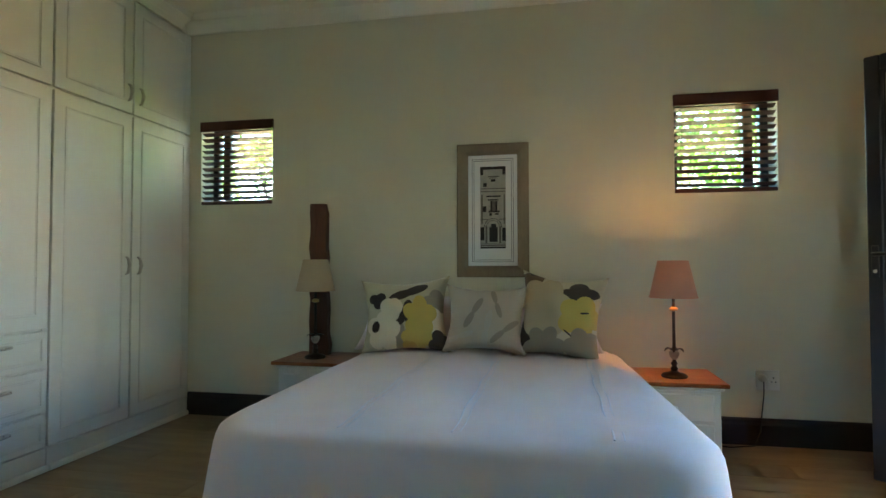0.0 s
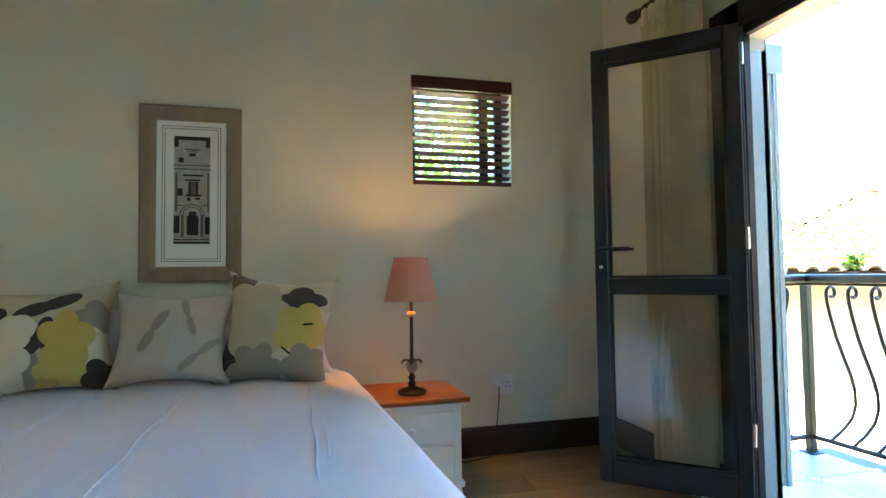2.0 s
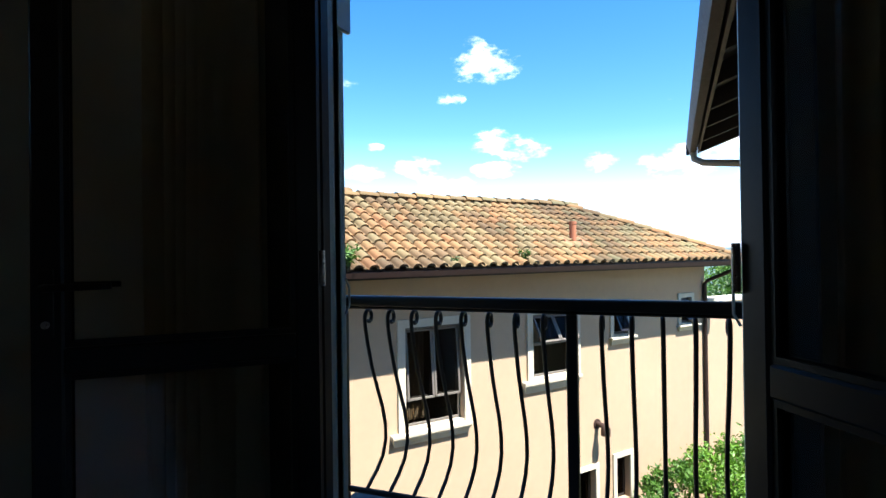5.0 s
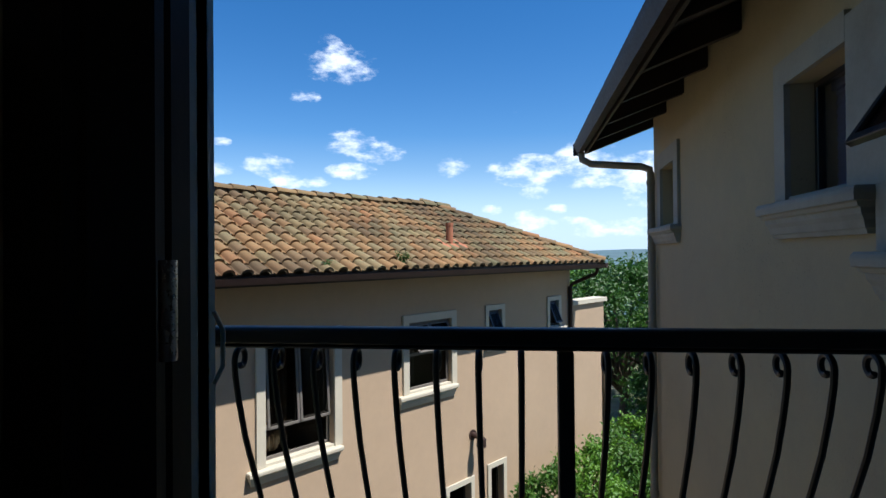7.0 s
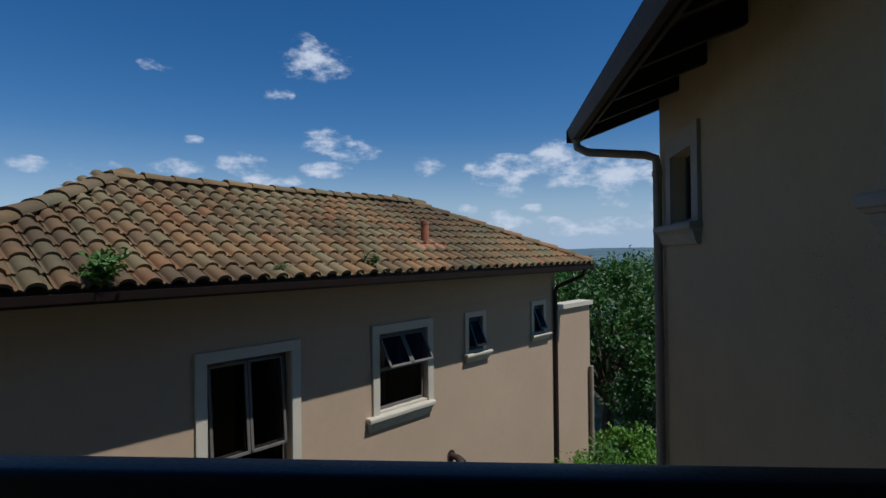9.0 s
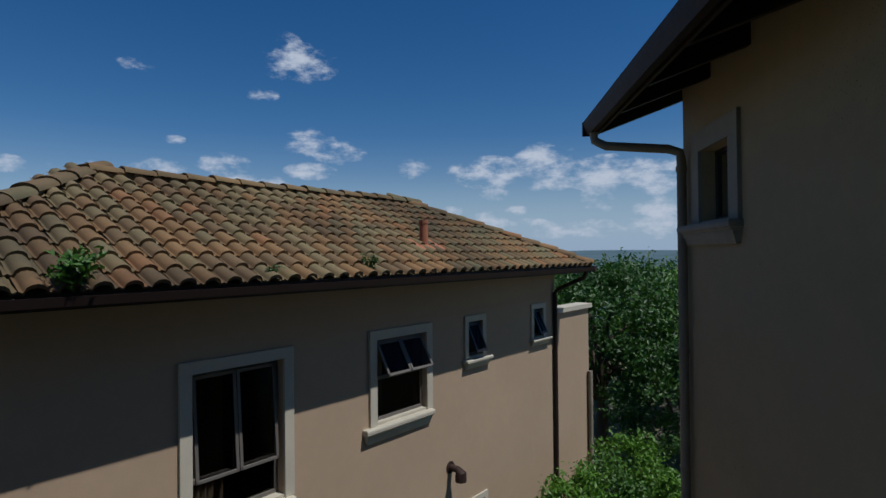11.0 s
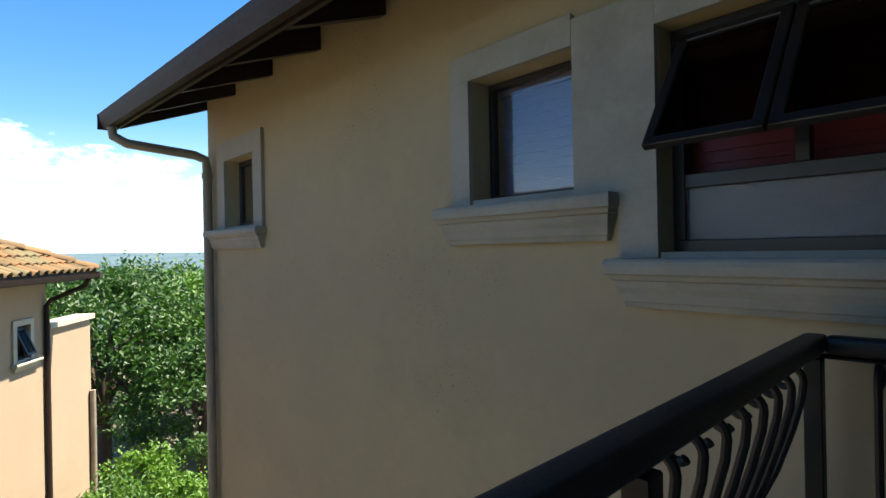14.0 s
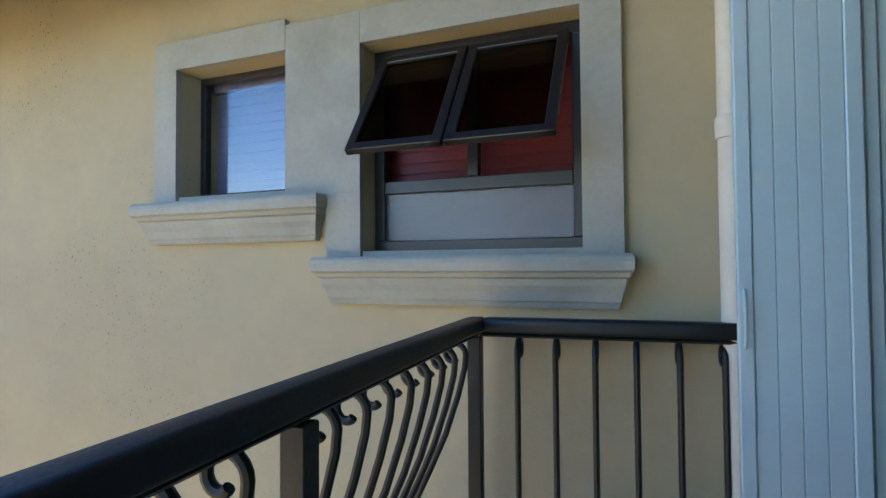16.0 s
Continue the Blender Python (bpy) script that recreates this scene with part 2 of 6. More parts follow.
def glass(name, tint=(1, 1, 1), rough=0.0, haze=0.0, gloss=1.5):
    """A thin pane: clear, with the mirror's share set by the angle."""
    m = bpy.data.materials.new(name)
    m.use_nodes = True
    nt = m.node_tree
    N, L = nt.nodes, nt.links
    N.remove(N["Principled BSDF"])
    tr, gl, fr, mx = N.new("ShaderNodeBsdfTransparent"), N.new("ShaderNodeBsdfGlossy"), N.new("ShaderNodeLayerWeight"), N.new("ShaderNodeMixShader")
    tr.inputs[0].default_value = (*tint, 1)
    gl.inputs["Roughness"].default_value = rough
    fr.inputs[0].default_value = 0.5
    slope = N.new("ShaderNodeMath")
    slope.operation, slope.inputs[1].default_value = "POWER", 4.2
    L.new(fr.outputs["Facing"], slope.inputs[0])
    add = N.new("ShaderNodeMath")
    add.operation, add.inputs[1].default_value = "MULTIPLY_ADD", gloss
    add.inputs[2].default_value = 0.035 * gloss
    add.use_clamp = True
    L.new(slope.outputs[0], add.inputs[0])
    L.new(add.outputs[0], mx.inputs[0])
    base = tr.outputs[0]
    if haze:
        df, hz = N.new("ShaderNodeBsdfDiffuse"), N.new("ShaderNodeMixShader")
        df.inputs[0].default_value = (0.20, 0.22, 0.245, 1)
        hz.inputs[0].default_value = haze
        L.new(base, hz.inputs[1])
        L.new(df.outputs[0], hz.inputs[2])
        base = hz.outputs[0]
    L.new(base, mx.inputs[1])
    L.new(gl.outputs[0], mx.inputs[2])
    L.new(mx.outputs[0], N["Material Output"].inputs[0])
    return m


def print_mat(name, ground, shapes, weave=420.0):
    """Printed cloth: shapes of (colour, x, z, radius, lobes, lobe depth, turn, stretch) on a ground, in the object's own metres."""
    m = mat(name, ground, 0.85, var=0.06, scale=9, bump=0.25, bscale=weave, sheen=0.2)
    nt = m.node_tree
    N, L = nt.nodes, nt.links
    p = N["Principled BSDF"]
    last = p.inputs["Base Color"].links[0].from_socket
    co = N.new("ShaderNodeTexCoord")
    sep = N.new("ShaderNodeSeparateXYZ")
    L.new(co.outputs["Object"], sep.inputs[0])

    def op(kind, a, b=None, c=None):
        n = N.new("ShaderNodeMath")
        n.operation = kind
        for i, v in enumerate((a, b, c)):
            if v is None:
                continue
            if isinstance(v, (int, float)):
                n.inputs[i].default_value = v
            else:
                L.new(v, n.inputs[i])
        return n.outputs[0]

    for col, x, z, r, lobes, depth, turn, sx in shapes:
        dx, dz = op("SUBTRACT", sep.outputs[0], x), op("SUBTRACT", sep.outputs[2], z)
        t = radians(turn)
        a = op("ADD", op("MULTIPLY", dx, math.cos(t)), op("MULTIPLY", dz, math.sin(t)))
        b = op("DIVIDE", op("SUBTRACT", op("MULTIPLY", dz, math.cos(t)), op("MULTIPLY", dx, math.sin(t))), sx)
        ang = op("ARCTAN2", b, a)
        rad = op("SQRT", op("ADD", op("MULTIPLY", a, a), op("MULTIPLY", b, b)))
        lim = op("MULTIPLY", op("ADD", 1 - depth, op("MULTIPLY", op("ABSOLUTE", op("COSINE", op("MULTIPLY", ang, lobes / 2))), depth)), r)
        mask = op("LESS_THAN", rad, lim)
        mx = N.new("ShaderNodeMix")
        mx.data_type = "RGBA"
        L.new(mask, mx.inputs["Factor"])
        L.new(last, mx.inputs["A"])
        mx.inputs["B"].default_value = (*col, 1)
        last = mx.outputs["Result"]
    L.new(last, p.inputs["Base Color"])
    return m


def lamp_cloth(name, col, thin=0.07):
    """Thin cloth that lets some light through."""
    m = mat(name, col, 0.9, var=0.06, scale=8, bump=0.3, bscale=500)
    nt = m.node_tree
    N, L = nt.nodes, nt.links
    tl, mx = N.new("ShaderNodeBsdfTranslucent"), N.new("ShaderNodeMixShader")
    tl.inputs[0].default_value = (*[min(1, c * 1.0) for c in col], 1)
    mx.inputs[0].default_value = thin
    L.new(N["Principled BSDF"].outputs[0], mx.inputs[1])
    L.new(tl.outputs[0], mx.inputs[2])
    L.new(mx.outputs[0], N["Material Output"].inputs[0])
    return m


def leaf_mat(name, col, col2):
    m = bpy.data.materials.new(name)
    m.use_nodes = True
    nt = m.node_tree
    N, L = nt.nodes, nt.links
    p = N["Principled BSDF"]
    g = N.new("ShaderNodeNewGeometry")
    x = N.new("ShaderNodeMix")
    x.data_type = "RGBA"
    L.new(g.outputs["Random Per Island"], x.inputs["Factor"])
    x.inputs["A"].default_value, x.inputs["B"].default_value = (*col, 1), (*col2, 1)
    L.new(x.outputs["Result"], p.inputs["Base Color"])
    p.inputs["Roughness"].default_value = 0.5
    tl, mx = N.new("ShaderNodeBsdfTranslucent"), N.new("ShaderNodeMixShader")
    L.new(x.outputs["Result"], tl.inputs[0])
    mx.inputs[0].default_value = 0.3
    L.new(p.outputs[0], mx.inputs[1])
    L.new(tl.outputs[0], mx.inputs[2])
    L.new(mx.outputs[0], N["Material Output"].inputs[0])
    return m


ROOM_PAINT = mat("room_paint", (0.66, 0.63, 0.50), 0.75, var=0.04, scale=1.5, bump=0.12, bscale=140)
CEIL_PAINT = mat("ceiling_paint", (0.80, 0.78, 0.70), 0.8, var=0.03, scale=2, bump=0.05)
WHITE_WOOD = mat("white_lacquer", (0.72, 0.72, 0.68), 0.42, var=0.04, scale=2.5, bump=0.05, bscale=60)
CREAM_WOOD = mat("cream_paint", (0.76, 0.75, 0.68), 0.5, var=0.06, scale=6, bump=0.1)
DARK_WOOD = mat("dark_stained_wood", (0.028, 0.017, 0.013), 0.4, var=0.3, scale=5, bump=0.2, bscale=60, stretch=(1, 1, 0.2))
FRAME_METAL = mat("dark_bronze_frame", (0.020, 0.017, 0.018), 0.35, 0.2, var=0.1, scale=8, bump=0.05)
BLIND_WOOD = mat("mahogany_slat", (0.085, 0.020, 0.012), 0.35, var=0.25, scale=6, bump=0.15, stretch=(0.15, 1, 1))
FLOOR_WOOD = mat("oak_laminate", (0.34, 0.235, 0.125), 0.38, var=0.25, scale=2.2, bump=0.12, bscale=50, stretch=(1, 6, 1), col2=(0.25, 0.165, 0.085), rand=0.16)
PINE = mat("orange_stained_pine", (0.38, 0.125, 0.035), 0.33, var=0.2, scale=3, bump=0.12, stretch=(0.3, 4, 1), col2=(0.28, 0.082, 0.02))
LINEN = mat("white_cotton", (0.82, 0.715, 0.70), 0.9, var=0.05, scale=2.2, bump=0.35, bscale=300, sheen=0.25)
PILLOW_WHITE = mat("white_pillow_cotton", (0.80, 0.74, 0.80), 0.9, var=0.04, scale=7, bump=0.3, bscale=250, sheen=0.2)
STITCH = mat("white_stitching", (0.80, 0.79, 0.84), 0.85, var=0.15, scale=60, bump=0.5, bscale=200)
BRONZE = mat("aged_bronze", (0.045, 0.028, 0.020), 0.45, 0.5, var=0.3, scale=20, bump=0.3, bscale=120)
OLD_GOLD = mat("worn_gold_paint", (0.62, 0.42, 0.16), 0.4, 0.2, var=0.2, scale=30, bump=0.2)
GLAZE = mat("crackled_grey_glaze", (0.30, 0.27, 0.24), 0.35, var=0.3, scale=30, bump=0.2)
SHADE_CREAM = lamp_cloth("cream_shade_cloth", (0.42, 0.345, 0.235))
# coral stands for the lit bulb's glow, put into the cloth colour
SHADE_GLOW = lamp_cloth("glow_tinted_shade_cloth", (0.56, 0.27, 0.18))
DRIFTWOOD = mat("rough_red_sleeper_wood", (0.115, 0.040, 0.022), 0.75, var=0.4, scale=7, bump=0.8, bscale=40, stretch=(1, 1, 0.18), stain=0.5)
FRAME_WOOD = mat("limed_brown_frame", (0.26, 0.20, 0.125), 0.6, var=0.2, scale=7, bump=0.25, bscale=90, stretch=(1, 1, 0.3))
PAPER = mat("white_mount_board", (0.76, 0.76, 0.74), 0.9, var=0.02, scale=9, bump=0.05)
PRINT = mat("grey_print_paper", (0.40, 0.385, 0.34), 0.9, var=0.2, scale=18, bump=0.0, stain=0.35)
INK = mat("black_print_ink", (0.030, 0.028, 0.026), 0.9, var=0.2, scale=40, bump=0.0)
INK_GREY = mat("grey_print_ink", (0.14, 0.13, 0.115), 0.9, var=0.3, scale=60, bump=0.0)
PLASTIC = mat("white_plastic", (0.72, 0.71, 0.66), 0.35, var=0.03, scale=10, bump=0.0)
BLACK_RUBBER = mat("black_cable", (0.012, 0.012, 0.012), 0.5, var=0.1, scale=20, bump=0.0)
STEEL = mat("brushed_steel", (0.55, 0.53, 0.50), 0.3, 1.0, var=0.1, scale=20, bump=0.05)
CURTAIN = lamp_cloth("cream_curtain_cloth", (0.86, 0.76, 0.58), 0.4)
PANE = glass("clear_glass")
HAZY_PANE = glass("frosted_glass", haze=0.36, rough=0.22, gloss=0.6)
DARK_PANE = glass("tinted_glass", tint=(0.40, 0.40, 0.40), gloss=0.18)
SHUTTER = mat("pale_blue_shutter_paint", (0.36, 0.455, 0.47), 0.45, var=0.06, scale=2.5, bump=0.12, bscale=70)
IRON = mat("black_painted_iron", (0.012, 0.012, 0.014), 0.48, 0.3, var=0.3, scale=12, bump=0.2, bscale=110)
TILE = mat("grey_floor_tile", (0.46, 0.365, 0.32), 0.4, var=0.12, scale=5, bump=0.1, rand=0.06)
TILE_INSET = mat("pale_blue_tile", (0.50, 0.60, 0.64), 0.3, var=0.1, scale=14, bump=0.05)
GROUT = mat("dark_grout", (0.16, 0.15, 0.14), 0.9, var=0.2, scale=20, bump=0.3)
STUCCO = mat("cream_plaster", (0.38, 0.305, 0.185), 0.88, var=0.10, scale=0.9, bump=0.4, bscale=60, col2=(0.335, 0.275, 0.18), stain=0.22, speck=0.75)
STUCCO_N = mat("beige_plaster", (0.41, 0.298, 0.198), 0.88, var=0.08, scale=0.6, bump=0.3, bscale=70, stain=0.10)
TRIM = mat("grey_moulded_trim", (0.31, 0.295, 0.255), 0.8, var=0.14, scale=3.5, bump=0.3, bscale=90, stain=0.4)
TRIM_N = mat("cream_moulded_trim", (0.50, 0.455, 0.36), 0.75, var=0.08, scale=2.5, bump=0.2, bscale=90, stain=0.15)
RAFTER = mat("dark_brown_rafter", (0.030, 0.017, 0.012), 0.6, var=0.3, scale=4, bump=0.3, bscale=50)
GUTTER = mat("brown_gutter_paint", (0.042, 0.024, 0.020), 0.6, spec=0.25, var=0.2, scale=3, bump=0.1, stain=0.2)
PIPE = mat("cream_pipe_paint", (0.62, 0.56, 0.46), 0.5, var=0.1, scale=3, bump=0.1, stain=0.2)
PIPE_DARK = mat("weathered_pipe_paint", (0.30, 0.25, 0.19), 0.6, var=0.2, scale=3, bump=0.15, stain=0.3)
def clay(name, per_piece):
    """Weathered clay: each tile has its own tone, with stains that run on over the roof."""
    m = mat(name, (0.178, 0.107, 0.053), 0.9, var=0.35, scale=2.6, bump=0.7, bscale=45, col2=(0.125, 0.098, 0.052), stain=0.35)
    nt = m.node_tree
    N, L = nt.nodes, nt.links
    src = N.new("ShaderNodeObjectInfo").outputs["Random"] if per_piece else N.new("ShaderNodeNewGeometry").outputs["Random Per Island"]
    tone = N.new("ShaderNodeValToRGB")
    tone.color_ramp.interpolation = "CONSTANT"
    for k, (at, c) in enumerate(((0.0, (0.80, 0.78, 0.72)), (0.22, (1.08, 0.96, 0.78)), (0.45, (0.92, 1.06, 1.0)), (0.66, (1.17, 1.03, 0.84)), (0.82, (1.0, 1.12, 1.0)), (0.93, (1.28, 0.98, 0.78)))):
        e = tone.color_ramp.elements[k] if k < 2 else tone.color_ramp.elements.new(at)
        e.position, e.color = at, (*c, 1)
    L.new(src, tone.inputs[0])
    geo, patch, fade = N.new("ShaderNodeNewGeometry"), N.new("ShaderNodeTexNoise"), N.new("ShaderNodeMapRange")
    patch.inputs["Scale"].default_value, patch.inputs["Detail"].default_value = 0.55, 6.0
    L.new(geo.outputs["Position"], patch.inputs["Vector"])
    for q, v in zip(("From Min", "From Max", "To Min", "To Max"), (0.38, 0.62, 0.62, 1.25)):
        fade.inputs[q].default_value = v
    L.new(patch.outputs[0], fade.inputs["Value"])
    base = N["Principled BSDF"].inputs["Base Color"]
    last = base.links[0].from_socket
    for other in (tone.outputs[0], fade.outputs[0]):
        x = N.new("ShaderNodeMix")
        x.data_type, x.blend_type = "RGBA", "MULTIPLY"
        x.inputs["Factor"].default_value = 1.0
        L.new(last, x.inputs["A"])
        L.new(other, x.inputs["B"])
        last = x.outputs["Result"]
    L.new(last, base)
    return m


CLAY, CLAY_STUFF = clay("weathered_clay_tile", True), clay("weathered_clay_tile_far", False)
CLAY_RED = mat("terracotta_vent", (0.34, 0.125, 0.062), 0.85, var=0.15, scale=6, bump=0.3, stain=0.3)
EARTH = mat("grass_and_earth", (0.055, 0.085, 0.022), 0.95, var=0.4, scale=0.35, bump=0.6, bscale=12, col2=(0.25, 0.205, 0.145))
# blue of the distance haze is put into the hills' base colour
HAZED_HILLS = mat("haze_blue_wooded_hills", (0.045, 0.085, 0.10), 1.0, var=0.4, scale=0.004, bump=0.0, col2=(0.075, 0.13, 0.15))
BARK = mat("grey_brown_bark", (0.085, 0.060, 0.042), 0.95, var=0.4, scale=6, bump=0.9, bscale=25, stretch=(1, 1, 0.3))
LEAF_DARK = leaf_mat("dark_leaf", (0.016, 0.060, 0.006), (0.046, 0.125, 0.013))
LEAF_LIGHT = leaf_mat("light_leaf", (0.060, 0.165, 0.010), (0.115, 0.24, 0.020))
LEAF_MID = leaf_mat("mid_leaf", (0.032, 0.100, 0.009), (0.068, 0.160, 0.017))
DISH_WHITE = mat("white_dish_paint", (0.72, 0.72, 0.72), 0.45, var=0.05, scale=8, bump=0.05, stain=0.1)
BROWN, YELLOW, TAUPE, IVORY = (0.045, 0.030, 0.020), (0.56, 0.41, 0.10), (0.29, 0.25, 0.18), (0.70, 0.62, 0.45)
FLORAL_A = print_mat("floral_print_cloth", (0.50, 0.45, 0.30), (
    (TAUPE, 0.20, 0.04, 0.09, 5, 0.25, 20, 1.1), (IVORY, 0.21, -0.06, 0.08, 5, 0.3, 40, 1.2), (TAUPE, -0.04, -0.15, 0.10, 5, 0.3, 10, 1.0),
    (BROWN, 0.03, 0.125, 0.125, 2, 0.5, 18, 0.34), (BROWN, 0.02, -0.005, 0.085, 5, 0.55, 8, 1.0), (BROWN, -0.155, 0.085, 0.055, 3, 0.4, 40, 1.0),
    (YELLOW, 0.10, -0.02, 0.10, 5, 0.28, 15, 1.25), (YELLOW, 0.085, -0.13, 0.095, 5, 0.3, 50, 1.1), ((0.48, 0.31, 0.07), 0.03, -0.20, 0.045, 3, 0.3, 20, 1.0),
    (IVORY, -0.07, 0.03, 0.07, 3, 0.2, 30, 1.1), (IVORY, -0.12, -0.10, 0.105, 5, 0.25, 12, 1.15), (BROWN, -0.165, -0.075, 0.034, 2, 0.1, 80, 0.75),
    (BROWN, 0.215, -0.18, 0.075, 4, 0.35, 20, 1.0)))
FLORAL_B = print_mat("floral_print_cloth_large", (0.58, 0.51, 0.35), (
    ((0.16, 0.105, 0.055), -0.19, 0.17, 0.10, 3, 0.3, 60, 1.0), (BROWN, -0.19, 0.235, 0.022, 2, 0.3, -50, 0.6), (BROWN, 0.10, 0.125, 0.11, 4, 0.3, 5, 0.6),
    (BROWN, -0.19, -0.12, 0.095, 4, 0.35, 60, 1.2), ((0.49, 0.40, 0.25), -0.09, 0.03, 0.165, 6, 0.2, 8, 1.1), (YELLOW, 0.115, -0.005, 0.125, 5, 0.25, 70, 1.0),
    (TAUPE, -0.06, -0.19, 0.12, 6, 0.3, 10, 1.0), (TAUPE, 0.145, -0.165, 0.105, 5, 0.25, 40, 1.0), (BROWN, 0.14, 0.02, 0.024, 2, 0.5, 10, 0.35),
    (BROWN, 0.06, -0.10, 0.028, 2, 0.5, -35, 0.25)))
TAUPE_CLOTH = print_mat("taupe_leaf_cloth", (0.49, 0.42, 0.33), (
    ((0.30, 0.255, 0.20), -0.06, 0.02, 0.10, 2, 0.8, 60, 0.35), ((0.30, 0.255, 0.20), 0.07, 0.08, 0.09, 2, 0.8, 110, 0.3), ((0.31, 0.265, 0.21), 0.12, -0.08, 0.10, 2, 0.8, 40, 0.3),
    ((0.47, 0.43, 0.36), 0.02, -0.08, 0.12, 2, 0.8, 80, 0.3), ((0.47, 0.43, 0.36), -0.14, -0.12, 0.09, 2, 0.8, 20, 0.35)))

# ---- the house: bedroom shell ----
FZ, CZ = -0.06, 2.84            # floor and ceiling of the bedroom
WX, EX, NY, SY = 0.19, 4.77, 4.6, -1.9   # wardrobe face, east wall, bed wall, back wall
WY = 1.915                      # face of the wing's wall
OX = 5.0                        # outer face of the east wall
DY0, DY1, DZ = 2.45, 3.61, 2.01  # door opening
WIN = ((0.276, 0.845, 1.46, 2.068), (3.56, 4.15, 1.462, 2.074))

floor = tagged(new("floor", None), "light oak laminate floor of the bedroom", "floor", "", "structure")
BASE[floor] = Matrix()
part("subfloor", bx(B(), -0.6, OX, SY - 0.2, NY + 0.2, FZ - 0.25, FZ - 0.008), GROUT, floor)
solid("wall_north", holed(B(), -0.8, OX, FZ - 0.25, CZ + 0.1, NY, NY + 0.24, WIN, lambda u, t, z: (u, t, z)), ROOM_PAINT, "pale green-grey painted plaster wall behind the bed", "wall", kind="structure")
solid("wall_east", holed(B(), SY - 0.2, NY + 0.24, -0.3, 3.2, EX, OX - 0.012, [(DY0, DY1, -0.31, DZ)], lambda u, t, z: (t, u, z)), ROOM_PAINT, "pale painted plaster wall with the balcony door", "wall", kind="structure")
solid("wall_outer_east", holed(B(), WY + 0.005, NY + 0.3, -4.4, 3.2, OX - 0.011, OX, [(DY0, DY1, -0.31, DZ)], lambda u, t, z: (t, u, z)), STUCCO, "cream plastered outer wall above the balcony", "wall", kind="structure")
# the opening is added out of view so sky light fills the room
solid("wall_south", holed(B(), -0.8, EX, FZ - 0.2, CZ + 0.1, SY - 0.2, SY, [(2.3, 2.85, 1.45, 2.05)], lambda u, t, z: (u, t, z)), ROOM_PAINT, "painted wall opposite the bed with an added, unseen opening for fill light", "wall", kind="structure")
solid("wall_west", bx(B(), -0.8, -0.6, SY, NY, FZ - 0.2, CZ + 0.1), ROOM_PAINT, "plain painted wall behind the wardrobe", "wall", kind="structure")
solid("ceiling", bx(B(), -0.6, EX, SY, NY, CZ, CZ + 0.1), CEIL_PAINT, "white painted bedroom ceiling", "ceiling", kind="structure")


def cornice_profile():
    return [(0, 0), (0.02, 0), (0.025, 0.012), (0.035, 0.03), (0.055, 0.05), (0.08, 0.066), (0.095, 0.07), (0.10, 0.085), (0.11, 0.113), (0, 0.113)]


solid("cornice_north", prism(B(), cornice_profile(), WX - 0.02, EX, lambda a, p, q: (a, NY - p, CZ - 0.113 + q)), CEIL_PAINT, "white moulded plaster cornice along the bed wall", "cornice", kind="structure")
solid("cornice_east", prism(B(), cornice_profile(), SY, NY - 0.11, lambda a, p, q: (EX - p, a, CZ - 0.113 + q)), CEIL_PAINT, "white moulded plaster cornice above the door", "cornice", kind="structure")


def skirting(name, a0, a1, put):
    return solid(name, prism(B(), [(0.001, 0), (0.022, 0), (0.022, 0.12), (0.017, 0.135), (0.017, 0.148), (0.011, 0.16), (0.001, 0.16)], a0, a1, put), DARK_WOOD, "dark-stained wooden skirting board at the foot of the wall", "skirting", kind="structure")


skirting("baseboard_north", WX + 0.005, EX - 0.025, lambda a, p, q: (a, NY - p, FZ + q))
skirting("baseboard_east", DY1 + 0.06, NY - 0.001, lambda a, p, q: (EX - p, a, FZ + q))
skirting("baseboard_south", SY, DY0 - 0.06, lambda a, p, q: (EX - p, a, FZ + q))


